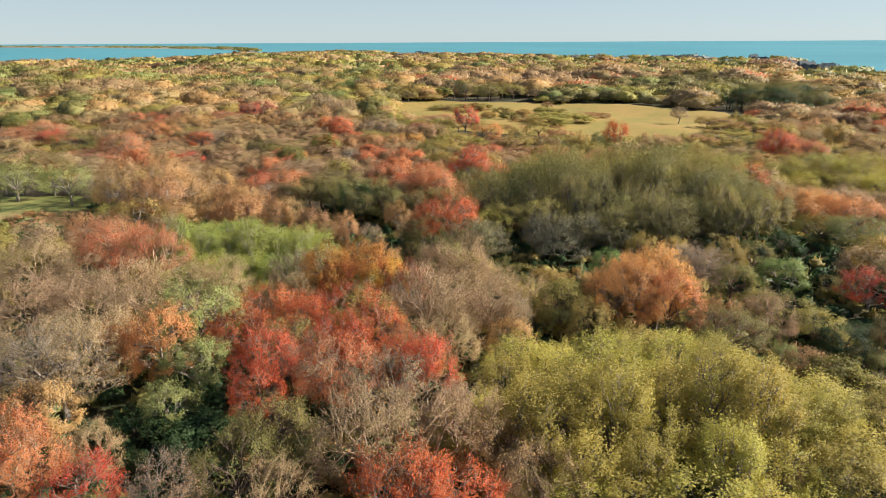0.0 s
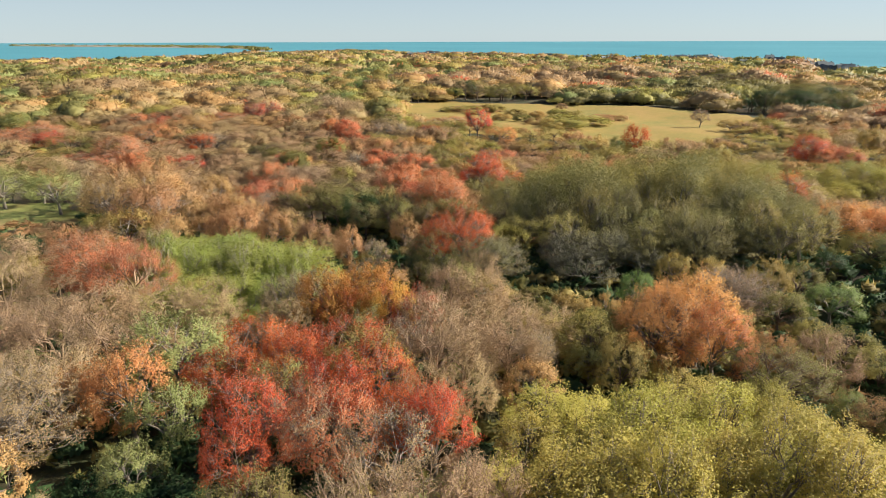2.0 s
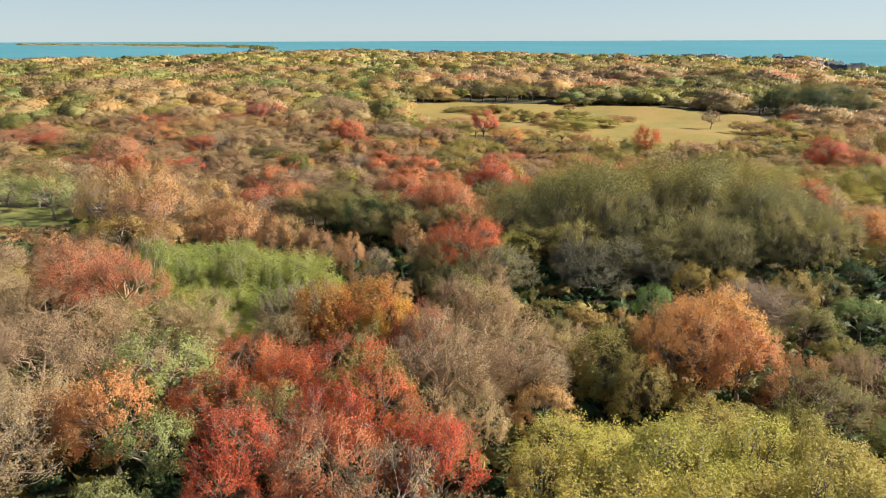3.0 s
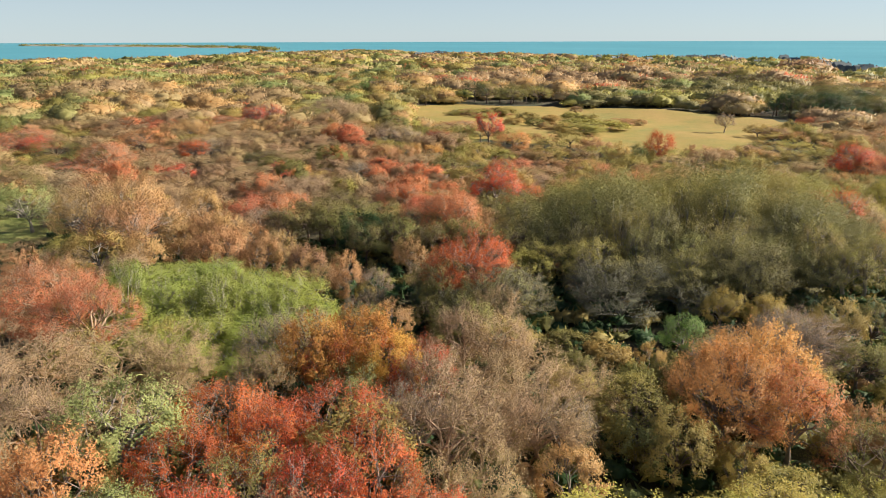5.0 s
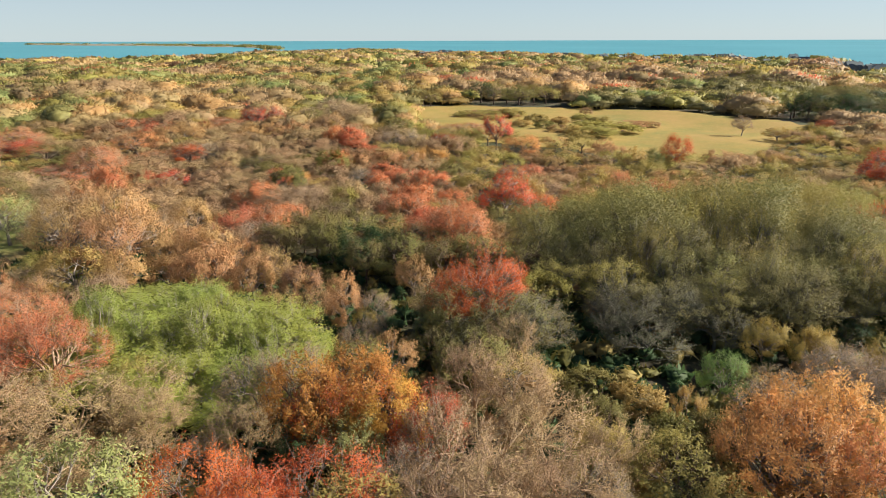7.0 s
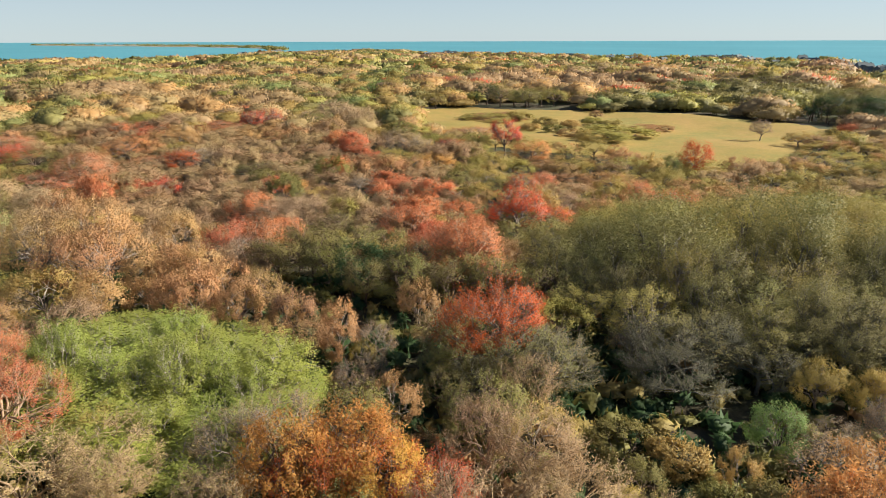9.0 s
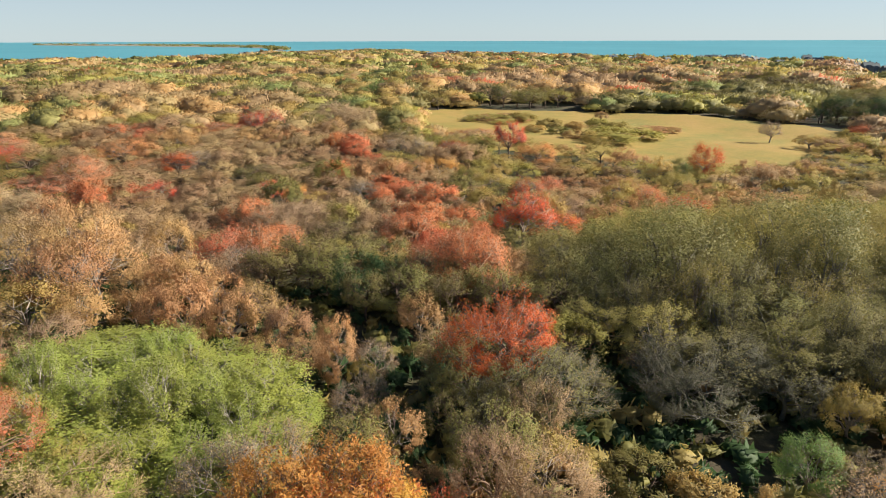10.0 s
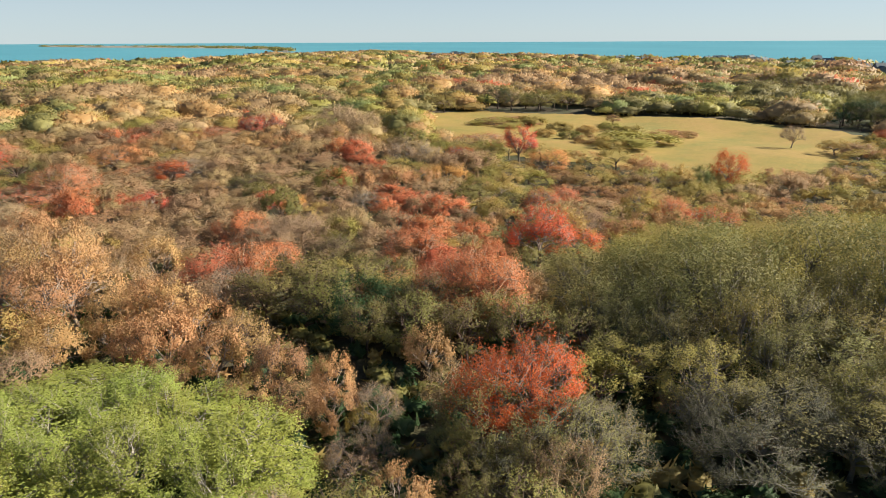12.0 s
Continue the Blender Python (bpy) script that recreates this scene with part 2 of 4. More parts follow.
sea = new("sea_water", mesh_from("sea_water", [(-7000, -3000, SEA), (7000, -3000, SEA), (7000, 5150, SEA), (-7000, 5150, SEA)], [(0, 1, 2, 3)], None, [water_material()]))
tagged(sea, "calm turquoise sea reaching to the horizon", "sea", kind="structure")


def field_sheet(name, poly, label, material, step):
    """A grass sheet that lies a hand above the woodland floor, with a ragged edge."""
    x0, x1 = min(p[0] for p in poly) - 4, max(p[0] for p in poly) + 4
    y0, y1 = min(p[1] for p in poly) - 4, max(p[1] for p in poly) + 4
    nx, ny = int((x1 - x0) / step) + 1, int((y1 - y0) / step) + 1
    keep, verts, quads = {}, [], []

    def corner(i, j):
        if (i, j) not in keep:
            keep[i, j] = len(verts)
            x, y = x0 + i * step + 0.3 * math.sin(i * 2.1 + j), y0 + j * step + 0.3 * math.sin(j * 1.7 + i * 0.6)
            verts.append((x, y, float(ground_z(x, y)) + 0.14))
        return keep[i, j]
    for i in range(nx):
        for j in range(ny):
            if inside(poly, x0 + (i + 0.5) * step, y0 + (j + 0.5) * step, 1.5):
                quads.append((corner(i, j), corner(i + 1, j), corner(i + 1, j + 1), corner(i, j + 1)))
    ob = new(name, mesh_from(name, verts, quads, None, [material], True))
    return tagged(ob, label, "grass", kind="structure")


def grass_material(name, dry, mid, green):
    m, nt, b = blank(name)
    wide = ramp(nt, [(0.35, dry), (0.5, mid), (0.68, green)], noise_of(nt, 0.055, 6.0, 0.72))
    fine = ramp(nt, [(0.3, (0.7, 0.7, 0.7)), (0.7, (1.15, 1.15, 1.1))], noise_of(nt, 1.6, 6.0, 0.75))
    mix = nt.nodes.new("ShaderNodeMix")
    mix.data_type, mix.blend_type = "RGBA", "MULTIPLY"
    mix.inputs["Factor"].default_value = 1.0
    nt.links.new(wide, mix.inputs["A"]), nt.links.new(fine, mix.inputs["B"])
    nt.links.new(mix.outputs["Result"], b.inputs["Base Color"])
    b.inputs["Roughness"].default_value = 0.95
    bump = nt.nodes.new("ShaderNodeBump")
    bump.inputs["Strength"].default_value, bump.inputs["Distance"].default_value = 0.7, 0.15
    nt.links.new(noise_of(nt, 3.0, 5.0), bump.inputs["Height"])
    nt.links.new(bump.outputs[0], b.inputs["Normal"])
    return m


field_sheet("field_grass", FIELD, "open meadow of dry golden grass with greener patches", grass_material("dry_meadow", (0.41, 0.27, 0.075), (0.35, 0.255, 0.058), (0.24, 0.225, 0.046)), 2.0)
field_sheet("clearing_grass", CLEARING, "narrow strip of dry grass behind the trees", bpy.data.materials["dry_meadow"], 2.0)
field_sheet("lawn_grass", LAWN, "small sunny clearing of short green and straw grass", grass_material("green_lawn", (0.34, 0.24, 0.10), (0.24, 0.26, 0.07), (0.16, 0.22, 0.05)), 1.5)

# ---------------------------------------------------------------- trees
rng = np.random.default_rng(7)


def tubes(paths, radii, sides):
    """Tapered round limbs along paths (n, k, 3) with radii (n, k)."""
    paths, radii = np.asarray(paths, float), np.asarray(radii, float)
    n, k, _ = paths.shape
    axis = np.gradient(paths, axis=1)
    axis /= np.linalg.norm(axis, axis=2, keepdims=True) + 1e-9
    ref = np.where(np.abs(axis[..., 2:3]) > 0.9, np.array([1.0, 0, 0]), np.array([0, 0, 1.0]))
    u = np.cross(axis, ref)
    u /= np.linalg.norm(u, axis=2, keepdims=True) + 1e-9
    v = np.cross(axis, u)
    ang = np.arange(sides) * 2 * np.pi / sides
    ring = paths[:, :, None] + radii[:, :, None, None] * (np.cos(ang)[:, None] * u[:, :, None] + np.sin(ang)[:, None] * v[:, :, None])
    idx = np.arange(n * k * sides).reshape(n, k, sides)
    a, b = idx[:, :-1], idx[:, 1:]
    quads = np.stack([a, np.roll(a, -1, 2), np.roll(b, -1, 2), b], -1).reshape(-1, 4)
    return ring.reshape(-1, 3), quads


def spikes(p0, p1, width):
    """Thin three-sided twigs that run to a point."""
    p0, p1 = np.asarray(p0, float), np.asarray(p1, float)
    n = len(p0)
    axis = p1 - p0
    axis /= np.linalg.norm(axis, axis=1, keepdims=True) + 1e-9
    u = np.cross(axis, np.array([0.31, 0.47, 0.83]))
    u /= np.linalg.norm(u, axis=1, keepdims=True) + 1e-9
    v = np.cross(axis, u)
    w = np.broadcast_to(np.asarray(width, float).reshape(-1, 1), (n, 1))
    ring = [p0 + w * (math.cos(a) * u + math.sin(a) * v) for a in (0, 2.094, 4.189)]
    verts = np.stack([*ring, p1], 1).reshape(-1, 3)
    i = np.arange(n)[:, None] * 4
    tris = np.concatenate([i + [0, 1, 3], i + [1, 2, 3], i + [2, 0, 3]])
    return verts, tris


def leaves(at, out, size, r, spread=0.5, along=None, soft=0.4, sky=0.2):
    """Leaf sprays: small pointed blades, turned mostly outwards; along: the way their twigs run;
    soft: how far their shading follows the crown's round form, and sky: how far it leans upwards."""
    n = len(at)
    nor = out + spread * r.normal(size=(n, 3))
    nor *= np.where(np.sum(nor * out, 1, keepdims=True) < 0, -1, 1)
    nor /= np.linalg.norm(nor, axis=1, keepdims=True) + 1e-9
    face = soft * out + (1 - soft) * nor + [0, 0, sky]
    face /= np.linalg.norm(face, axis=1, keepdims=True) + 1e-9
    way, narrow = r.normal(size=(n, 3)), 1.0
    if along is not None:
        way, narrow = along + 0.45 * way, 0.62
    u = way - nor * np.sum(way * nor, 1, keepdims=True)
    u /= np.linalg.norm(u, axis=1, keepdims=True) + 1e-9
    v = np.cross(nor, u)
    s = size * r.uniform(0.6, 1.3, (n, 1)) / math.sqrt(narrow)
    k = r.uniform(0.5, 0.85, (n, 1)) * narrow
    verts = np.stack([at + u * s * 1.1, at - u * s * 0.7 + v * s * k, at - u * s * 0.7 - v * s * k], 1).reshape(-1, 3)
    return verts, np.arange(n * 3).reshape(n, 3), np.repeat(face, 3, 0)


def dirs_on_dome(n, low, r):
    """Directions spread over a dome, from low (sine of the lowest height) to the top."""
    k = (np.arange(n) + 0.5) / n
    z = low + (0.995 - low) * k + r.normal(0, 0.03, n)
    z = np.clip(z, low, 1)
    a = np.arange(n) * 2.39996 + r.uniform(0, 6.28) + r.normal(0, 0.25, n)
    c = np.sqrt(np.clip(1 - z * z, 0, 1))
    return np.stack([c * np.cos(a), c * np.sin(a), z], 1)


# crown: height, radius, where the crown is widest, how far it hangs below that, lean of twigs upwards
FORMS = {
    "round": dict(h=7.0, r=3.3, mid=0.50, hang=0.32, up=0.15, leaf=0.112, low=-0.6, lumps=0.20, tuft=0.19),
    "oak": dict(h=7.0, r=3.6, mid=0.54, hang=0.26, up=0.05, leaf=0.125, low=-0.35, lumps=0.2, tuft=0.17),
    "bare": dict(h=7.0, r=3.4, mid=0.50, hang=0.30, up=0.25, leaf=0.072, low=-0.3, lumps=0.15, tuft=0.26),
    "thin": dict(h=7.0, r=3.4, mid=0.54, hang=0.20, up=0.2, leaf=0.088, low=-0.05, lumps=0.22, tuft=0.22),
    "slender": dict(h=9.0, r=2.2, mid=0.60, hang=0.42, up=0.3, leaf=0.092, low=-0.75, lumps=0.36, tuft=0.24),
    "poplar": dict(h=10.0, r=2.6, mid=0.60, hang=0.44, up=0.5, leaf=0.088, low=-0.7, lumps=0.30, tuft=0.24),
    "shrub": dict(h=3.0, r=2.2, mid=0.38, hang=0.34, up=0.2, leaf=0.12, low=-0.4, lumps=0.25, tuft=0.2),
}
# limbs, boughs on a limb, twigs on a bough, leaves on a twig, leaf size
DETAIL = {0: (8, 5, 5, 37, 0.75), "big": (12, 6, 6, 40, 0.66), 1: (7, 5, 5, 24, 0.90), "wide": (11, 6, 6, 17, 0.82), 2: (6, 4, 5, 17, 1.25)}


def grow(form, detail, seed):
    """Arrays of one tree: wood (verts, quads, tris) and leaves (verts, tris)."""
    r = np.random.default_rng(seed)
    f = FORMS[form]
    h, rad = (f["h"], f["r"]) if detail not in ("big", "wide") else (f["h"] * 1.25, f["r"] * 1.6)
    n1, n2, n3, n4, grown = DETAIL[detail]
    mid = np.array([0, 0, f["mid"] * h])
    base = np.array([r.normal(0, 0.1), r.normal(0, 0.1), h * (0.28 if form != "shrub" else 0.06)])
    off = r.uniform(0, 50, 3)

    def shell(d):
        lump = np.array([noise.noise(Vector(q * 2.2 + off)) + 0.5 * noise.noise(Vector(q * 4.9 + off)) for q in d])
        z = np.where(d[:, 2] > 0, d[:, 2] * (h - mid[2]), d[:, 2] * f["hang"] * h)
        flat = np.maximum(np.hypot(d[:, 0], d[:, 1]), 1e-3) ** -0.25
        p = np.stack([d[:, 0] * rad * flat, d[:, 1] * rad * flat, z], 1) * (1 + f["lumps"] * lump)[:, None]
        return mid + p

    def near(d, k, wide):
        e = np.repeat(d, k, 0) + wide * r.normal(size=(len(d) * k, 3))
        e[:, 2] = np.maximum(e[:, 2], f["low"])
        return e / np.linalg.norm(e, axis=1, keepdims=True)
    d1 = dirs_on_dome(n1, max(f["low"], -0.15), r)
    d2 = near(d1, n2, 0.42)
    d3 = near(d2, n3, f["tuft"])
    s1, s2, s3 = shell(d1), shell(d2), shell(d3)
    p1 = base + (s1 - base) * 0.55
    p2 = base + (s2 - base) * r.uniform(0.74, 0.86, (len(s2), 1))
    p3 = base + (s3 - base) * r.uniform(0.88, 1.05, (len(s3), 1))
    p3[:, 2] += f["up"] * r.uniform(0.2, 0.9, len(p3))
    verts, quads, tris = [], [], []
    count = 0

    def add(v, q=None, t=None):
        nonlocal count
        verts.append(v)
        if q is not None:
            quads.append(q + count)
        if t is not None:
            tris.append(t + count)
        count += len(v)
    thick = 0.017 * h + 0.02 * rad
    sides = {0: 6, "big": 7, 1: 4, "wide": 5, 2: 3}[detail]
    if form == "shrub":
        foot = np.stack([r.normal(0, 0.25, n1), r.normal(0, 0.25, n1), np.full(n1, -0.3)], 1)
    else:
        foot = np.repeat([[0, 0, -0.6]], n1, 0) * [1, 1, 0] + [0, 0, -0.6]
        bend = np.array([[0, 0, -0.6], [r.normal(0, 0.12), r.normal(0, 0.12), base[2] * 0.5], base, (base + mid) / 2 + [r.normal(0, 0.15), r.normal(0, 0.15), 0.2]])
        add(*tubes([bend], [[thick * 1.5, thick, thick * 0.85, thick * 0.5]], sides + 1))
        foot = base - [0, 0, 0.25] + np.stack([r.normal(0, 0.04, n1), r.normal(0, 0.04, n1), r.uniform(0, 0.35, n1) * h * 0.3], 1)
    knee = (foot + p1) / 2 + r.normal(0, 0.05 * rad, (n1, 3)) + [0, 0, 0.06 * h]
    add(*tubes(np.stack([foot, knee, p1], 1), np.tile([thick * 0.6, thick * 0.42, thick * 0.24], (n1, 1)), max(3, sides - 1)))
    q1 = np.repeat(p1, n2, 0) + (np.repeat(knee - p1, n2, 0)) * r.uniform(0, 0.6, (len(p2), 1))
    knee2 = (q1 + p2) / 2 + r.normal(0, 0.04 * rad, (len(p2), 3))
    if detail in (0, "big"):
        add(*tubes(np.stack([q1, knee2, p2], 1), np.tile([thick * 0.22, thick * 0.15, thick * 0.07], (len(p2), 1)), 3))
    elif detail in (1, "wide"):
        v, t = spikes(q1, p2, thick * 0.25)
        add(v, t=t)
    q2 = np.repeat(p2, n3, 0) + np.repeat(knee2 - p2, n3, 0) * r.uniform(0, 0.75, (len(p3), 1))
    if detail in (0, "big"):
        v, t = spikes(q2, p3, 0.022)
        add(v, t=t)
        if form in ("bare", "thin"):
            m = 6 if form == "bare" else 2
            k = r.uniform(0.15, 0.95, (len(p3) * m, 1))
            a = np.repeat(q2, m, 0) * (1 - k) + np.repeat(p3, m, 0) * k
            way = np.repeat(p3 - q2, m, 0)
            way = way / (np.linalg.norm(way, axis=1, keepdims=True) + 1e-9) + 0.55 * r.normal(size=way.shape) + [0, 0, f["up"]]
            tip = a + way * r.uniform(0.25, 0.6, (len(a), 1))
            v, t = spikes(a, tip, 0.014)
            add(v, t=t)
    elif form in ("bare", "thin"):
        m = 2 if detail != 2 else 1
        tip = np.repeat(p3, m, 0) + 0.35 * r.normal(size=(len(p3) * m, 3))
        v, t = spikes(np.repeat(q2, m, 0), tip, 0.03 if detail in (1, "wide") else 0.045)
        add(v, t=t)
    wood = (np.concatenate(verts), np.concatenate(quads) if quads else None, np.concatenate(tris) if tris else None)
    m = {"bare": int(n4 * (0.8 if detail != 2 else 1.3)), "slender": n4 + 4, "poplar": int(n4 * 0.9)}.get(form, n4)
    fine = detail in (0, "big")
    k = r.uniform(0.35, 1.08, (len(p3) * m, 1))
    at = np.repeat(q2, m, 0) * (1 - k) + np.repeat(p3, m, 0) * k + r.normal(0, (0.17 if fine else 0.24) * (1.0 if form != "shrub" else 0.8), (len(p3) * m, 3))
    # each bough carries a rounded tuft: leaves turn away from its heart and from the crown's
    heart = np.repeat(base + (s2 - base) * 0.66, n3 * m, 0)
    out, puff = at - (mid - [0, 0, 0.12 * h]), at - heart
    out /= np.linalg.norm(out, axis=1, keepdims=True) + 1e-9
    puff /= np.linalg.norm(puff, axis=1, keepdims=True) + 1e-9
    out = 0.6 * out + 0.6 * puff
    out /= np.linalg.norm(out, axis=1, keepdims=True) + 1e-9
    size = f["leaf"] * grown * (1.0 if form not in ("bare", "thin") or fine else 1.2 if detail != 2 else 1.55)
    run = np.repeat(p3 - q2, m, 0)
    run /= np.linalg.norm(run, axis=1, keepdims=True) + 1e-9
    feathery = form in ("slender", "poplar")
    return wood, leaves(at, out, size, r, 0.9 if feathery else 0.6, None if feathery else 0.85 * run + [0, 0, 0.3],
                        0.38 if feathery else 0.4 if fine else 0.5 if detail != 2 else 0.62, 0.0 if fine or feathery else 0.2)


KINDS = {
    # kind: form, leaves, bark, label
    "red": ("thin", L_RED, BARK_GREY, "maple with bright red leaves over grey limbs"),
    "salmon": ("thin", L_SALMON, TWIG_PINK, "tree with thin salmon-red leaves over pinkish twigs"),
    "rora": ("thin", L_RORA, BARK_GREY, "maple tree with red-orange autumn-toned leaves"),
    "scarlet": ("round", L_RORA, BARK_GREY, "round maple with red-orange leaves at the meadow's edge"),
    "orange": ("round", L_ORANGE, BARK_GREY, "spreading tree with soft orange leaves"),
    "oryel": ("round", L_ORYEL, BARK_BROWN, "tree with orange and yellow leaf tips"),
    "rust": ("thin", L_RUST, BARK_BROWN, "thinly leaved tree with rusty brown leaves"),
    "tan": ("oak", L_TAN, BARK_GREY, "oak with tan leaves in rounded tufts"),
    "bare": ("bare", L_BUDPINK, BARK_GREY, "nearly bare tree with grey branches"),
    "gbare": ("bare", L_GBUD_SHADED, BARK_SHADED, "spreading tree with grey-olive branch tips"),
    "btan": ("bare", L_BUD, TWIG_TAN, "nearly bare tree with tan twigs and buds"),
    "bpink": ("bare", L_BUDPINK, TWIG_PINK, "nearly bare tree with pinkish brown twigs"),
    "obare": ("thin", L_OLIVE, BARK_BROWN, "thinly leaved olive-brown tree among others"),
    "ybare": ("bare", L_DOME, BARK_SHADED, "rounded tree with olive-tan twigs and buds"),
    "ygrey": ("bare", L_BUD, BARK_GREY, "tree with pale forked limbs and thin yellowish leaves"),
    "yel": ("slender", L_YELLOW, BARK_GREY, "slender tree with yellow spring leaves in a grove"),
    "gre": ("slender", L_GREEN, BARK_PALE, "slender tree with fresh green leaves and a pale trunk"),
    "dome": ("poplar", L_DOME, BARK_SHADED, "tall slender tree with olive-gold leaves in a grove"),
    "ygro": ("poplar", L_YOLIVE, BARK_GREY, "slender tree with yellow-olive leaves in a grove"),
    "oli": ("round", L_OLIVE, BARK_BROWN, "dense leafy tree with olive-green crown"),
    "yolive": ("round", L_YOLIVE, BARK_BROWN, "leafy tree with a yellow-olive crown"),
    "ogold": ("oak", L_OGOLD, BARK_GREY, "tree with pale gold tufted leaves"),
    "ggr": ("round", L_GGR, BARK_GREY, "bushy tree with soft grey-green leaves"),
    "dgr": ("round", L_DGR, BARK_BROWN, "dark green bushy tree in a hollow"),
    "brg": ("round", L_BRG, BARK_GREY, "tree with fresh bright green leaves"),
}
FAMILY = {"red": "maple_tree", "salmon": "maple_tree", "rora": "maple_tree", "scarlet": "maple_tree", "orange": "maple_tree", "oryel": "maple_tree", "rust": "oak_tree", "tan": "oak_tree",
          "ogold": "oak_tree", "bare": "bare_tree", "gbare": "bare_tree", "ybare": "bare_tree", "btan": "bare_tree", "bpink": "budding_tree", "yel": "birch_tree", "gre": "birch_tree", "dome": "poplar_tree",
          "ygro": "poplar_tree", "ggr": "green_tree", "dgr": "green_tree", "brg": "green_tree"}
shapes, grown_meshes, stands, planted = {}, {}, {}, []


def shape_of(form, detail, variant):
    key = (form, detail, variant)
    if key not in shapes:
        shapes[key] = grow(form, detail, sum(map(ord, form)) * 31 + variant * 7 + {"big": 9, "wide": 8}.get(detail, detail))
    return shapes[key]


def meshes_of(form, detail, variant):
    """The trunk's and the crown's mesh, shared by all kinds of this form; each object brings its own material."""
    key = (form, detail, variant)
    if key not in grown_meshes:
        (wv, wq, wt), (lv, lq, ln) = shape_of(*key)
        grown_meshes[key] = mesh_from("trunk", wv, wq, wt, [BARK_GREY], True), mesh_from("crown", lv, None, lq, [L_TAN], True, None, ln)
    return grown_meshes[key]


def clad(ob, material):
    ob.material_slots[0].link = "OBJECT"
    ob.material_slots[0].material = material
    return ob


def tree(kind, x, y, r, h, detail=None):
    """Plant one tree with its foot at (x, y), crown radius r and height h."""
    form, leaf, bark, label = KINDS[kind]
    if h < 3.6:
        form, label = "shrub", label.replace("tree", "shrub").replace("oak", "shrub").replace("maple", "shrub")
    elif form in ("oak", "thin", "round", "bare"):
        r = max(r, 0.44 * h)
    if detail is None:
        detail = 0 if y < 90 or (form == "poplar" and y < 100) else 1
        if r > 4.3 and form in ("round", "oak", "bare", "thin"):
            detail = "big" if y < 90 else "wide"
    variant = int(rng.integers(4))
    key = (kind, form, detail, variant)
    f = FORMS[form]
    big = detail in ("big", "wide")
    sx, sz = r / (f["r"] * (1.6 if big else 1.0)), h / (f["h"] * (1.25 if big else 1.0))
    m = Matrix.LocRotScale((x, y, float(ground_z(x, y)) - 0.05), Euler((0, 0, rng.uniform(0, 6.28))), (sx * rng.uniform(0.94, 1.06), sx * rng.uniform(0.94, 1.06), sz))
    planted.append((x, y, r, kind))
    if key in stands:
        return copy_thing(stands[key], m)
    trunk_mesh, crown_mesh = meshes_of(form, detail, variant)
    name = "shrub" if form == "shrub" else FAMILY.get(kind, "leafy_tree")
    top = new(name)
    trunk, crown = clad(new("trunk", trunk_mesh), bark), clad(new("crown", crown_mesh), leaf)
    trunk.parent = crown.parent = top
    tagged(trunk, "trunk, limbs and twigs"), tagged(crown, leaf.name.replace("leaf_", "").replace("_", " ") + " leaves")
    tagged(top, label, "shrub" if name == "shrub" else "tree", "woodland shrubs" if name == "shrub" else "woodland trees")
    top.matrix_basis = m
    stands[key] = top
    return top


def grove(kinds, cx, cy, rx, ry, h, gap, turn=0.0, crown=1.9, drop=0.35, uneven=0.12, beyond=""):
    """Slender trees close together, highest in the middle, so that their tops make one dome; beyond: a lighter kind on
    its far side, whose colour stands in for a sunlit crest.
    """
    got = []
    for _ in range(3000):
        a, k = rng.uniform(0, 6.283), math.sqrt(rng.uniform(0, 1))
        u, v = rx * k * math.cos(a), ry * k * math.sin(a)
        x, y = cx + u * math.cos(turn) - v * math.sin(turn), cy + u * math.sin(turn) + v * math.cos(turn)
        if all(math.hypot(x - p, y - q) > gap for p, q in got):
            got.append((x, y))
            tree(beyond if beyond and v > 0.25 * ry + rng.normal(0, 1.5) - 0.12 * u else str(rng.choice(kinds)), x, y, crown * rng.uniform(0.85, 1.2), h * (1 - drop * k * k) * rng.uniform(1 - 1.6 * uneven, 1 + uneven * 0.6))


tree("salmon", -133.8, 176.0, 8.7, 5.6)
tree("salmon", -119.6, 175.3, 8.7, 5.5)
tree("salmon", -126.1, 182.7, 8.7, 6.0)
tree("red", -117.6, 174.3, 4.3, 6)
tree("oli", -110.5, 172.3, 6.3, 6)
tree("salmon", -90.0, 148.1, 6.1, 8.3)
tree("salmon", -80.1, 147.6, 6.1, 8.1)
tree("salmon", -84.7, 152.8, 6.1, 8.8)
tree("ogold", -102.2, 157.1, 3.8, 5)
tree("ggr", -84.8, 113.8, 5.9, 8)
tree("oli", -89.8, 129.4, 6.1, 7)
tree("ggr", -71.9, 110.2, 5.1, 8)
tree("btan", -88.0, 134.1, 4.4, 6.6)
tree("btan", -80.8, 133.8, 4.4, 6.4)
tree("btan", -84.1, 137.5, 4.4, 7.0)
tree("tan", -57.8, 103.6, 5.5, 9.9)
tree("tan", -48.8, 103.2, 5.5, 9.7)
tree("tan", -53.0, 107.9, 5.5, 10.5)
tree("tan", -69.9, 124.3, 3.7, 8)
tree("bare", -64.0, 108.4, 3.9, 7)
tree("ogold", -49.2, 92.3, 4.1, 7)
tree("btan", -53.5, 91.3, 3.4, 5)
tree("tan", -71.0, 96.8, 3.8, 2.2)
tree("btan", -66.2, 98.5, 3.1, 2)
tree("dgr", -61.2, 88.0, 4.0, 2.5)
tree("dgr", -64.4, 85.0, 3.4, 2.5)
tree("tan", -45.5, 114.7, 3.2, 7)
tree("tan", -35.3, 100.0, 3.3, 7)
tree("tan", -38.6, 100.7, 2.8, 7)
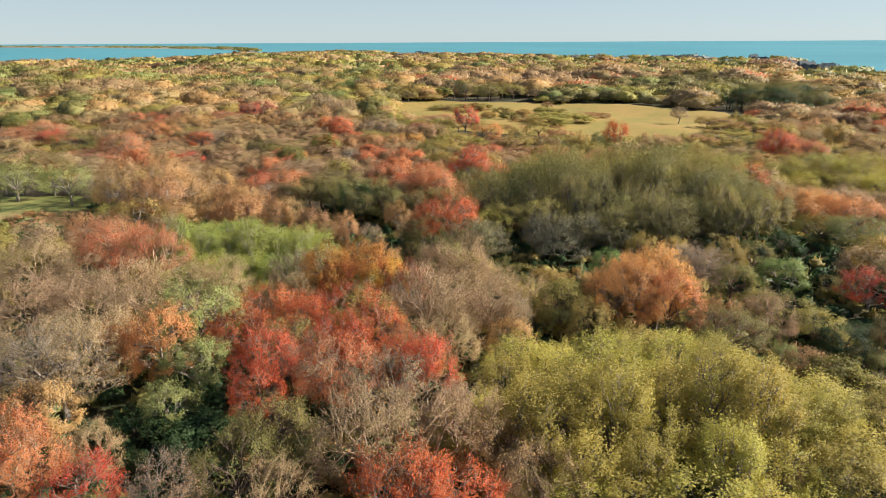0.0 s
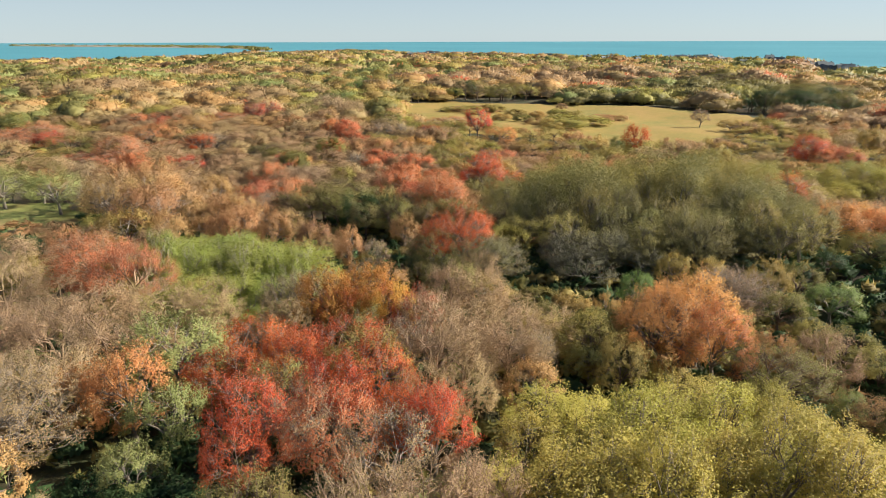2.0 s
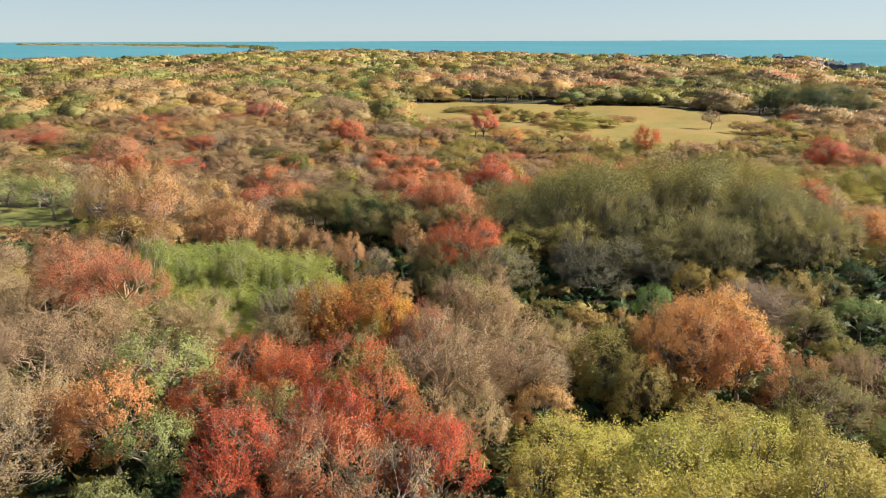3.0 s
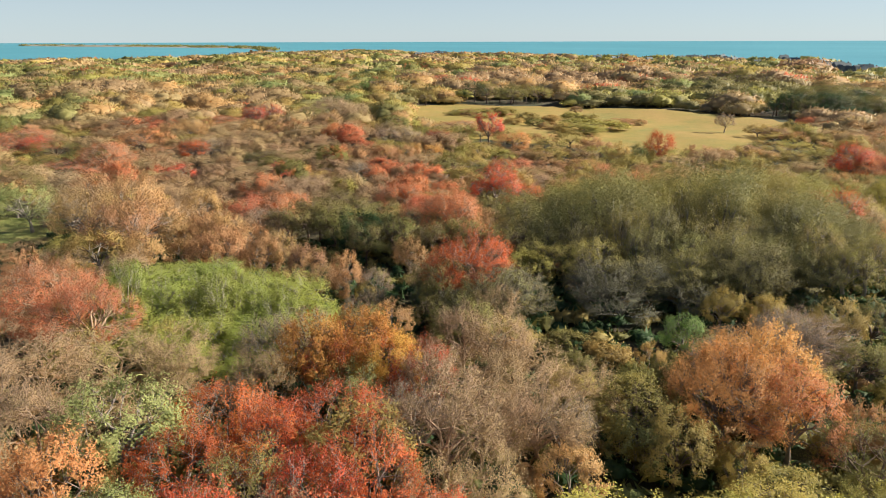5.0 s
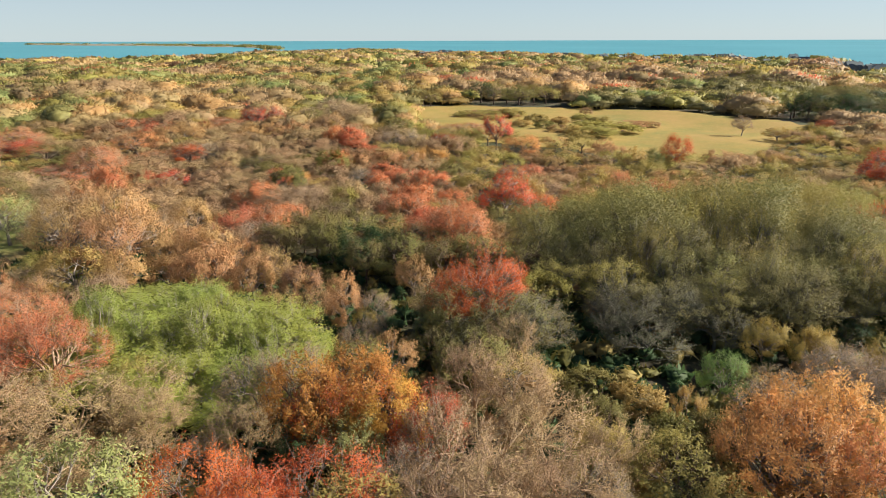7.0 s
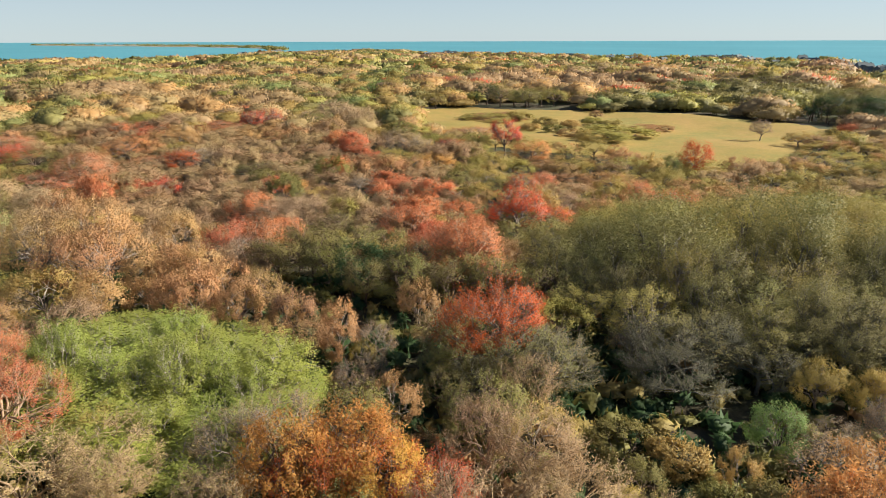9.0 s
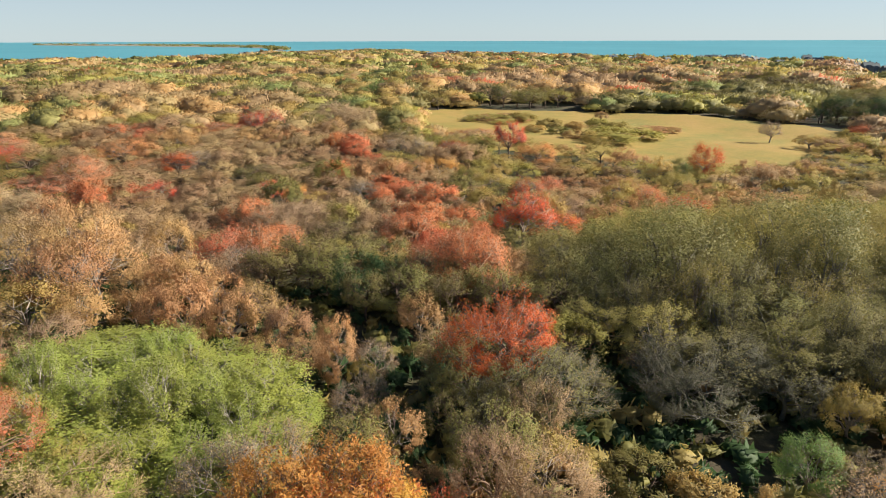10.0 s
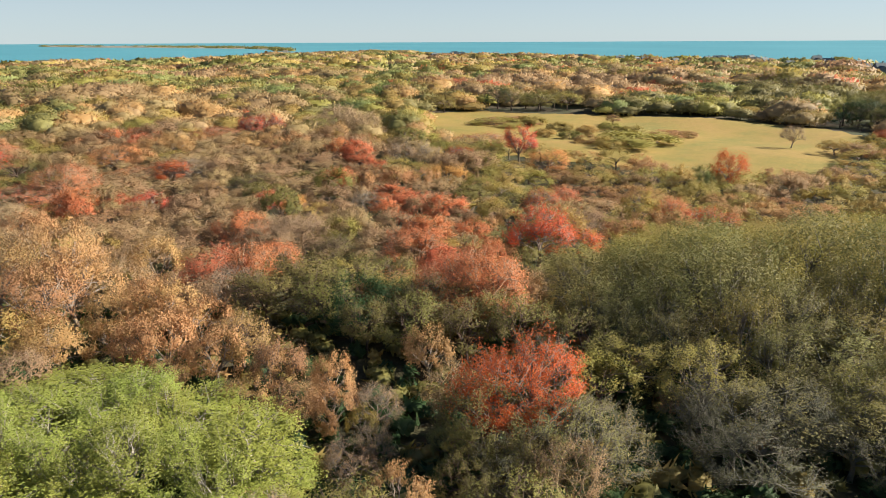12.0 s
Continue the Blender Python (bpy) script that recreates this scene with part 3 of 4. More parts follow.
tree("tan", -31.6, 98.2, 3.0, 7)
tree("rust", -26.4, 95.6, 2.9, 6.5)
tree("tan", -41.5, 99.8, 2.6, 7)
tree("rust", -21.2, 91.1, 2.5, 6)
tree("salmon", -44.2, 76.0, 5.2, 7.5)
tree("salmon", -35.4, 69.2, 4.4, 8.6)
tree("salmon", -40.4, 69.6, 4.0, 8.2)
tree("ogold", -38.8, 72.1, 2.2, 6)
tree("btan", -48.2, 66.1, 4.9, 7.5)
tree("btan", -41.9, 65.9, 4.7, 7.5)
tree("btan", -34.6, 61.2, 3.9, 7.5)
tree("bpink", -40.5, 54.1, 4.1, 8)
tree("bpink", -34.7, 55.0, 4.0, 8)
tree("bpink", -29.0, 52.5, 2.9, 8)
tree("ggr", -22.9, 53.2, 4.2, 8.5)
tree("btan", -26.4, 66.5, 4.3, 6)
tree("rora", -17.2, 55.7, 4.0, 7)
tree("bare", -18.0, 68.9, 3.5, 6.5)
tree("bare", -15.8, 71.0, 3.6, 6.5)
tree("gre", -19.3, 80.6, 3.6, 6.5)
tree("rora", -11.3, 64.6, 2.8, 7)
tree("rora", -8.0, 66.2, 2.8, 7)
tree("dgr", -12.5, 62.6, 2.0, 5)
tree("ggr", -8.7, 62.0, 2.4, 6)
tree("red", -3.6, 64.0, 2.8, 7)
tree("rora", -8.6, 55.4, 3.8, 7.5)
tree("red", -12.7, 53.9, 2.8, 7)
tree("btan", 1.2, 63.3, 3.8, 7)
tree("btan", 4.6, 65.2, 3.2, 7)
tree("bpink", -2.1, 61.6, 2.7, 7)
tree("bpink", 5.4, 57.3, 2.9, 7)
tree("btan", 1.4, 56.5, 3.2, 7)
tree("dgr", -4.9, 84.9, 2.7, 5)
tree("obare", -27.7, 105.4, 4.1, 7.0)
tree("obare", -21.0, 105.0, 4.1, 6.9)
tree("obare", -24.1, 108.5, 4.1, 7.5)
tree("obare", -19.0, 109.8, 3.5, 7)
tree("dgr", -17.5, 104.6, 3.9, 6.5)
tree("salmon", -11.8, 109.5, 4.6, 8)
tree("salmon", -5.0, 108.3, 4.5, 8.5)
tree("obare", -10.0, 103.6, 4.4, 7)
tree("obare", -5.7, 103.7, 4.3, 7)
tree("bpink", -35.7, 125.6, 4.9, 6.1)
tree("bpink", -27.7, 125.2, 4.9, 6.0)
tree("bpink", -31.4, 129.3, 4.9, 6.5)
tree("bare", -33.1, 108.4, 4.7, 6.5)
tree("tan", -16.2, 90.2, 2.0, 5.5)
tree("bare", -11.9, 87.7, 1.9, 4.5)
tree("oli", 9.3, 74.1, 3.0, 2.8)
tree("ogold", 12.8, 72.9, 2.4, 2.8)
tree("yolive", 13.1, 60.5, 3.7, 6)
tree("btan", 9.2, 62.7, 2.8, 6)
tree("yolive", 14.8, 56.4, 2.3, 6)
tree("red", 51.6, 111.8, 3.6, 9)
tree("orange", 55.3, 101.1, 3.9, 6.6)
tree("orange", 61.8, 100.8, 3.9, 6.4)
tree("orange", 58.8, 104.2, 3.9, 7.0)
tree("rust", 56.5, 106.9, 4.3, 6.5)
tree("orange", 64.0, 97.8, 4.8, 6.5)
tree("ggr", 59.1, 88.1, 5.4, 5.5)
tree("oli", 54.9, 91.3, 4.4, 5)
tree("salmon", 76.8, 152.9, 3.9, 6.6)
tree("salmon", 83.2, 152.5, 3.9, 6.4)
tree("salmon", 80.2, 155.9, 3.9, 7.0)
tree("red", 75.0, 153.4, 3.9, 7)
tree("orange", 19.5, 60.9, 4.6, 8.8)
tree("orange", 23.8, 59.5, 2.9, 8)
tree("ogold", 26.2, 81.7, 2.0, 5.2)
tree("bare", 30.7, 73.8, 5.0, 6.5)
tree("ogold", 29.9, 80.3, 2.5, 6)
tree("ogold", 36.1, 78.2, 2.7, 6)
tree("oli", 34.4, 70.6, 2.9, 5.5)
tree("oli", 40.1, 79.0, 2.8, 5)
tree("brg", 41.2, 73.3, 3.3, 5)
tree("oli", 37.5, 62.9, 3.5, 4.5)
tree("yolive", 35.8, 66.0, 2.8, 4.5)
tree("obare", 27.6, 55.6, 4.7, 6)
tree("red", 48.0, 66.7, 3.2, 6)
tree("oli", 46.6, 72.6, 2.2, 4)
tree("ogold", 47.1, 69.8, 2.2, 4)
tree("yolive", 38.7, 59.3, 3.0, 4.5)
tree("dgr", 39.8, 56.1, 2.6, 4)
tree("rust", 33.7, 51.3, 2.0, 4)
tree("ggr", 32.7, 53.5, 2.0, 4)
tree("oli", 35.5, 49.9, 2.7, 3.5)
tree("yolive", 36.3, 47.0, 2.6, 3.5)
tree("oli", 40.6, 53.8, 2.5, 4)
tree("dgr", 43.7, 60.2, 2.4, 4)
tree("ygrey", -30.0, 42.5, 5.1, 8.5)
tree("btan", -35.0, 46.9, 4.0, 8)
tree("btan", -28.9, 46.1, 3.1, 8)
tree("orange", -23.7, 47.0, 2.5, 7)
tree("orange", -27.0, 47.4, 2.3, 6.5)
tree("yolive", -21.2, 49.9, 2.2, 6)
tree("ggr", -20.1, 45.4, 1.8, 5)
tree("red", -13.1, 43.3, 3.2, 8)
tree("red", -12.9, 40.1, 2.6, 6.5)
tree("obare", -12.7, 48.0, 2.5, 7)
tree("ggr", -19.5, 39.4, 2.2, 5)
tree("dgr", -18.4, 36.6, 2.9, 3)
tree("dgr", -21.9, 38.5, 2.2, 3)
tree("dgr", -16.2, 37.6, 2.1, 3.5)
tree("red", -20.8, 29.9, 2.5, 6.4)
tree("salmon", -28.0, 33.2, 2.1, 6)
tree("obare", -10.2, 35.2, 3.0, 6.5)
tree("obare", -11.3, 31.5, 2.9, 6.5)
tree("oli", -7.7, 34.5, 2.3, 6)
tree("bare", -15.2, 29.6, 2.2, 6)
tree("rora", -17.7, 50.6, 3.1, 6.5)
tree("rora", -13.5, 52.6, 2.8, 7)
tree("red", -5.5, 48.9, 3.5, 8.7)
tree("red", -8.0, 47.5, 3.2, 8)
tree("red", -2.0, 45.7, 3.2, 8)
tree("red", -0.3, 44.4, 3.0, 7.5)
tree("bare", -3.1, 40.6, 3.2, 8)
tree("bare", -9.9, 44.0, 2.7, 7.5)
tree("salmon", -7.0, 42.4, 2.8, 7)
tree("btan", -1.2, 48.3, 2.9, 8)
tree("btan", 1.6, 50.1, 3.1, 8)
tree("bpink", -3.3, 33.5, 3.3, 8)
tree("bpink", 0.7, 34.3, 2.9, 8)
tree("rust", 5.6, 33.6, 2.8, 7)
tree("bpink", 3.3, 36.0, 2.5, 7)
tree("red", -0.5, 28.8, 3.2, 8)
tree("red", 2.4, 29.4, 3.2, 8)
tree("bpink", 7.9, 30.9, 2.5, 7)
tree("rust", -5.3, 72.2, 2.2, 6)
tree("bpink", -0.8, 70.5, 2.3, 6.5)
tree("btan", 2.4, 68.8, 2.8, 7)
tree("bare", -3.8, 57.6, 2.5, 7)
tree("bpink", -0.9, 54.6, 3.5, 8.6)
tree("yolive", -6.6, 53.4, 2.5, 8.3)
tree("bpink", 3.3, 58.0, 2.3, 6.5)
tree("bare", 7.3, 58.2, 2.4, 6)
tree("ggr", 12.6, 58.3, 2.9, 5)
tree("oli", 9.8, 69.9, 1.9, 4)
tree("ogold", 8.8, 65.8, 2.0, 4)
tree("ogold", 16.1, 70.3, 2.2, 5)
tree("brg", 20.4, 74.9, 2.0, 5)
tree("oli", 14.0, 66.7, 2.4, 3.5)
tree("ogold", 11.5, 62.8, 2.0, 3)
tree("oli", 17.2, 67.5, 2.2, 3)
tree("orange", 19.3, 63.2, 3.1, 8.5)
tree("orange", 23.5, 63.3, 3.4, 8)
tree("orange", 22.7, 65.3, 3.2, 8.8)
tree("bare", 29.9, 72.1, 3.1, 6)
tree("bare", 29.3, 75.6, 2.9, 6.3)
tree("ogold", 30.9, 81.5, 2.6, 6.3)
tree("bare", 24.3, 74.7, 1.9, 5)
tree("ogold", 26.9, 82.8, 2.1, 5)
tree("btan", -29.7, 63.4, 3.7, 6.5)
tree("btan", -24.9, 64.3, 2.7, 6)
tree("btan", -16.7, 62.9, 3.3, 6.5)
tree("bare", -19.3, 62.0, 2.3, 6.5)
tree("yolive", -34.4, 66.1, 3.4, 6)
tree("yolive", -29.3, 70.4, 2.2, 5)
tree("orange", -91.8, 180.6, 5.8, 7)
tree("tan", -88.0, 190.6, 4.1, 6.6)
tree("tan", -81.3, 190.3, 4.1, 6.4)
tree("tan", -84.4, 193.7, 4.1, 7.0)
tree("rora", -71.2, 167.2, 4.3, 6)
tree("salmon", -80.1, 169.8, 4.5, 5.5)
tree("red", -65.2, 147.4, 3.7, 5)
tree("rust", -57.4, 154.6, 3.2, 5)
tree("rust", -65.8, 135.2, 4.1, 5.6)
tree("rust", -59.2, 134.8, 4.1, 5.5)
tree("rust", -62.3, 138.3, 4.1, 6.0)
tree("red", -43.8, 147.6, 2.9, 4.5)
tree("orange", -38.3, 146.1, 2.5, 4.5)
tree("salmon", -40.5, 129.2, 3.6, 7)
tree("salmon", -35.4, 111.4, 4.2, 8.0)
tree("salmon", -31.8, 112.6, 3.4, 7.6)
tree("bpink", -37.6, 107.4, 4.0, 6.4)
tree("bpink", -32.8, 106.8, 3.6, 6.2)
tree("salmon", -84.2, 217.2, 5.3, 7)
tree("red", -77.0, 224.4, 4.7, 7.5)
tree("red", -69.4, 224.0, 4.7, 7.4)
tree("red", -72.9, 228.0, 4.7, 8.0)
tree("oli", -65.3, 225.1, 4.6, 7.5)
tree("oli", -57.8, 224.8, 4.6, 7.4)
tree("oli", -61.2, 228.7, 4.6, 8.0)
tree("btan", -61.3, 235.1, 6.6, 9.4)
tree("btan", -50.5, 234.5, 6.6, 9.2)
tree("btan", -55.4, 240.2, 6.6, 10.0)
tree("btan", -45.5, 221.9, 3.9, 8.5)
tree("btan", -39.1, 221.6, 3.9, 8.3)
tree("btan", -42.0, 224.9, 3.9, 9.0)
tree("ogold", -39.0, 240.3, 4.0, 8)
tree("tan", -43.4, 204.8, 4.0, 4.7)
tree("tan", -36.9, 204.5, 4.0, 4.6)
tree("tan", -39.9, 207.9, 4.0, 5.0)
tree("bare", -27.6, 192.3, 4.1, 5.6)
tree("bare", -20.9, 192.0, 4.1, 5.5)
tree("bare", -24.0, 195.5, 4.1, 6.0)
tree("rust", -32.0, 175.5, 4.1, 4.5)
tree("ogold", -21.0, 171.4, 5.2, 5)
tree("bare", -26.1, 148.7, 4.4, 5)
tree("dgr", -22.9, 140.3, 3.1, 4)
tree("red", -17.8, 143.0, 2.1, 5)
tree("salmon", -13.8, 122.0, 3.9, 6.5)
tree("bpink", -34.9, 128.9, 5.7, 6)
tree("obare", -24.4, 123.5, 5.2, 6.5)
tree("oli", -45.0, 169.8, 5.4, 4.5)
tree("obare", -51.7, 162.4, 5.2, 5)
tree("oli", -36.9, 154.5, 4.7, 4)
tree("yolive", -114.0, 219.0, 4.4, 5.6)
tree("yolive", -106.9, 218.7, 4.4, 5.5)
tree("yolive", -110.1, 222.4, 4.4, 6.0)
tree("bare", -68.7, 170.7, 5.8, 5.5)
tree("red", -13.2, 190.3, 5.0, 6.6)
tree("red", 0.3, 196.4, 3.8, 7.2)
tree("salmon", -8.3, 215.2, 5.6, 6.6)
tree("orange", 6.9, 189.3, 4.2, 6.2)
tree("orange", -11.4, 175.0, 3.3, 5)
tree("yolive", -7.3, 162.1, 3.6, 5.5)
tree("ogold", -2.9, 159.1, 2.9, 5)
tree("red", 3.7, 146.7, 4.5, 6.8)
tree("salmon", 7.7, 151.0, 2.8, 6)
tree("red", 2.3, 124.5, 4.0, 7.0)
tree("red", 6.9, 127.4, 4.2, 7.2)
tree("ogold", 13.7, 153.2, 5.1, 5)
tree("yolive", 16.9, 188.5, 4.4, 4)
tree("tan", 22.6, 182.2, 3.9, 3.8)
tree("tan", 28.9, 181.9, 3.9, 3.7)
tree("tan", 26.0, 185.2, 3.9, 4.0)
tree("bpink", 10.1, 138.8, 4.4, 6)
tree("tan", 22.0, 156.8, 5.3, 5)
tree("salmon", 23.6, 143.2, 3.2, 6)
tree("oli", 38.4, 177.6, 2.8, 4.5)
tree("ogold", 39.7, 174.1, 2.8, 3.5)
tree("red", 29.1, 142.2, 4.2, 6.2)
tree("red", 43.6, 126.7, 3.8, 9.5)
tree("ogold", 79.2, 212.3, 4.0, 4.2)
tree("ogold", 85.7, 211.9, 4.0, 4.1)
tree("ogold", 82.7, 215.3, 4.0, 4.5)
tree("bare", 74.5, 185.1, 4.9, 4.5)
tree("bare", 65.7, 181.6, 3.9, 3.5)
tree("oli", 59.6, 182.7, 4.6, 2)
tree("yolive", 5.2, 264.8, 5.0, 3)
tree("yolive", 14.0, 254.5, 4.3, 2.6)
tree("ogold", 21.8, 243.6, 3.6, 2.6)
tree("rust", 19.6, 223.4, 3.6, 2.2)
tree("yolive", 33.0, 235.2, 3.9, 3.4)
tree("yolive", 32.3, 222.2, 4.6, 3.5)
tree("yolive", 30.0, 253.0, 3.8, 2.6)
tree("rust", 44.1, 237.6, 5.0, 2.2)
tree("rust", 50.4, 240.0, 3.1, 2)
tree("rust", 33.2, 269.3, 3.2, 4)
tree("rust", -2.5, 268.3, 4.5, 2.5)
tree("ogold", 8.7, 237.7, 3.5, 2.4)
tree("oli", 15.8, 232.6, 3.4, 2.4)
tree("ogold", 24.0, 216.0, 3.5, 2.5)
tree("yolive", -6.2, 259.7, 3.9, 2.4)
tree("rust", -14.9, 121.7, 2.2, 6)
tree("rust", -42.5, 109.1, 3.2, 7)
tree("tan", -35.5, 93.6, 2.9, 6.5)
tree("tan", -32.9, 93.9, 2.3, 6.5)
tree("rust", -28.0, 97.3, 2.3, 6.5)
tree("tan", -27.3, 92.2, 2.7, 6)
tree("tan", -22.1, 91.8, 1.8, 5)
tree("rust", -18.1, 86.2, 2.0, 5.5)
tree("tan", -50.2, 100.1, 5.8, 8)
tree("rust", -30.7, 89.8, 2.7, 6)
tree("rust", -22.7, 87.1, 2.2, 5)
tree("tan", -15.1, 86.7, 2.1, 5.3)
tree("ogold", -12.9, 86.5, 1.4, 4)
tree("bare", -12.6, 81.5, 2.1, 4)
tree("bare", -11.4, 83.7, 1.5, 4)
tree("tan", -8.4, 76.6, 2.0, 5.5)
tree("obare", -4.1, 79.6, 2.7, 5)
tree("btan", 2.5, 78.7, 2.4, 5.5)
tree("dgr", -14.1, 105.7, 3.0, 6.5)
tree("obare", -15.5, 100.5, 2.8, 6)
tree("dgr", -17.5, 101.7, 2.3, 5.5)
tree("yolive", -14.0, 108.2, 2.7, 7.5)
tree("salmon", -7.6, 106.4, 3.4, 8.5)
tree("salmon", -4.0, 105.1, 3.6, 9)
tree("obare", -10.9, 100.2, 3.1, 6.5)
tree("obare", -5.4, 99.5, 3.3, 6.5)
tree("obare", -0.5, 100.5, 2.8, 7)
tree("gbare", 1.4, 94.3, 2.5, 6.5)
tree("gbare", 14.5, 85.3, 4.3, 6.5)
tree("gbare", 19.0, 87.2, 3.5, 6.5)
tree("gbare", 12.7, 88.6, 2.2, 6)
tree("gbare", 15.6, 82.8, 3.2, 5)
tree("gbare", 22.8, 84.9, 3.3, 5.5)
tree("yolive", 6.3, 92.2, 2.5, 7)
tree("brg", 96.1, 419.9, 4.8, 6.6)
tree("brg", 103.8, 419.5, 4.8, 6.4)
tree("brg", 100.3, 423.6, 4.8, 7.0)
tree("yolive", 84.0, 419.0, 7.1, 5.6)
tree("yolive", 95.6, 418.4, 7.1, 5.5)
tree("yolive", 90.3, 424.4, 7.1, 6.0)
tree("ggr", 118.3, 470.3, 5.2, 8.5)
tree("ggr", 126.7, 469.8, 5.2, 8.3)
tree("ggr", 122.8, 474.2, 5.2, 9.0)
tree("red", 44.6, 333.5, 5.4, 7.5)
tree("red", 75.6, 329.2, 3.9, 6)
tree("ogold", 85.0, 290.7, 4.0, 6)
tree("obare", 126.0, 406.0, 13.1, 9.4)
tree("obare", 147.4, 404.9, 13.1, 9.2)
tree("obare", 137.6, 416.0, 13.1, 10.0)
tree("obare", 114.9, 397.8, 6.9, 8.5)
tree("obare", 126.2, 397.2, 6.9, 8.3)
tree("obare", 121.0, 403.1, 6.9, 9.0)
tree("brg", -62.6, 350.4, 4.8, 11.9)
tree("brg", -54.7, 350.0, 4.8, 11.6)
tree("brg", -58.3, 354.0, 4.8, 12.6)
tree("brg", -67.6, 334.8, 4.6, 10.5)
tree("brg", -60.1, 334.4, 4.6, 10.4)
tree("brg", -63.5, 338.3, 4.6, 11.2)
tree("ogold", -53.1, 341.4, 4.2, 11.2)
tree("ogold", -46.2, 341.0, 4.2, 10.9)
tree("ogold", -49.4, 344.6, 4.2, 11.9)
tree("yolive", -40.9, 310.6, 5.0, 10.5)
tree("yolive", -32.7, 310.2, 5.0, 10.4)
tree("yolive", -36.5, 314.5, 5.0, 11.2)
tree("yolive", -28.6, 303.6, 6.1, 9.8)
tree("red", -114.9, 425.4, 5.3, 7)
tree("yolive", 10.3, 313.5, 6.7, 12.0)
tree("yolive", 21.3, 313.0, 6.7, 11.7)
tree("yolive", 16.3, 318.7, 6.7, 12.8)
tree("oli", -1.5, 311.1, 6.6, 11.5)
tree("oli", 9.3, 310.5, 6.6, 11.2)
tree("oli", 4.3, 316.1, 6.6, 12.2)
tree("dgr", -7.2, 314.9, 6.3, 9.5)
tree("salmon", -32.5, 395.8, 4.3, 7.5)
tree("salmon", -25.4, 395.4, 4.3, 7.4)
tree("salmon", -28.7, 399.1, 4.3, 8.0)
tree("tan", -48.6, 403.8, 5.6, 7.5)
tree("tan", -39.5, 403.4, 5.6, 7.4)
tree("tan", -43.7, 408.1, 5.6, 8.0)
tree("tan", -114.5, 357.4, 4.6, 5.6)
tree("tan", -107.0, 357.0, 4.6, 5.5)
tree("tan", -110.5, 360.9, 4.6, 6.0)
tree("tan", -99.1, 415.8, 5.9, 7.5)
tree("tan", -89.5, 415.3, 5.9, 7.4)
tree("tan", -93.9, 420.3, 5.9, 8.0)
tree("oli", 130.4, 299.7, 9.0, 10.3)
tree("oli", 145.1, 299.0, 9.0, 10.1)
tree("oli", 138.3, 306.6, 9.0, 11.0)
tree("dgr", 114.7, 280.2, 5.7, 7.5)
tree("dgr", 124.1, 279.8, 5.7, 7.4)
tree("dgr", 119.8, 284.6, 5.7, 8.0)
tree("oli", 147.8, 324.6, 9.9, 11.3)
tree("oli", 164.0, 323.8, 9.9, 11.0)
tree("oli", 156.6, 332.2, 9.9, 12.0)
tree("dgr", 126.4, 275.0, 6.6, 8.5)
tree("dgr", 137.2, 274.5, 6.6, 8.3)
tree("dgr", 132.3, 280.1, 6.6, 9.0)
tree("brg", -314.9, 700.6, 13.8, 7.5)
tree("brg", -292.3, 699.5, 13.8, 7.4)
tree("brg", -302.7, 711.2, 13.8, 8.0)
tree("brg", -358.3, 690.7, 8.0, 6.6)
tree("brg", -345.3, 690.1, 8.0, 6.4)
tree("brg", -351.3, 696.8, 8.0, 7.0)
tree("brg", -320.0, 482.7, 8.7, 6.6)
tree("brg", -305.8, 482.0, 8.7, 6.4)
tree("brg", -312.4, 489.4, 8.7, 7.0)
tree("red", -124.7, 389.4, 6.2, 6.6)
tree("red", -114.6, 388.9, 6.2, 6.4)
tree("red", -119.3, 394.2, 6.2, 7.0)
tree("dgr", -135.5, 406.7, 5.6, 7)
tree("obare", 172.2, 454.2, 8.2, 8.5)
tree("obare", 185.6, 453.6, 8.2, 8.3)
tree("obare", 179.4, 460.5, 8.2, 9.0)
tree("yolive", 205.8, 485.6, 9.0, 8.5)
tree("yolive", 220.5, 484.9, 9.0, 8.3)
tree("yolive", 213.8, 492.5, 9.0, 9.0)
tree("btan", 70.5, 492.1, 8.3, 7.5)
tree("btan", 84.1, 491.4, 8.3, 7.4)
tree("btan", 77.8, 498.5, 8.3, 8.0)
tree("oli", 174.2, 777.8, 13.8, 6.6)
tree("oli", 196.7, 776.7, 13.8, 6.4)
tree("oli", 186.4, 788.4, 13.8, 7.0)
tree("oli", 298.2, 679.9, 12.9, 9.4)
tree("oli", 319.3, 678.8, 12.9, 9.2)
tree("oli", 309.6, 689.8, 12.9, 10.0)
tree("oli", 279.6, 776.6, 14.4, 7.5)
tree("oli", 303.1, 775.4, 14.4, 7.4)
tree("oli", 292.3, 787.6, 14.4, 8.0)

# groves that stand as one dome
grove(["yel"], 16.8, 39.0, 14.0, 10.5, 10.8, 2.7, 0.0, 2.2, 0.42, 0.08)
grove(["gre"], -29.3, 78.4, 14.0, 9.3, 9.0, 2.9, -0.38, 2.4, 0.42, 0.10)
grove(["dome", "dome", "ygro"], 26.5, 106.0, 22.5, 19.0, 12.0, 3.3, 0.0, 2.8, 0.36, 0.06, "ygro")
grove(["dome", "ygro", "dome"], 40.5, 96.5, 10.0, 8.5, 10.0, 3.2, 0.1, 2.7, 0.25, 0.07)
grove(["dome"], 30.0, 90.5, 8.0, 4.5, 8.6, 3.0, 0.1, 2.5, 0.2, 0.07)
for x, y, r, h in ((36, 86, 2.8, 5.6), (47, 86, 3.0, 5.6), (27, 88.5, 2.6, 6.6)):
    tree("dgr" if x > 30 else "oli", x, y, r, h)
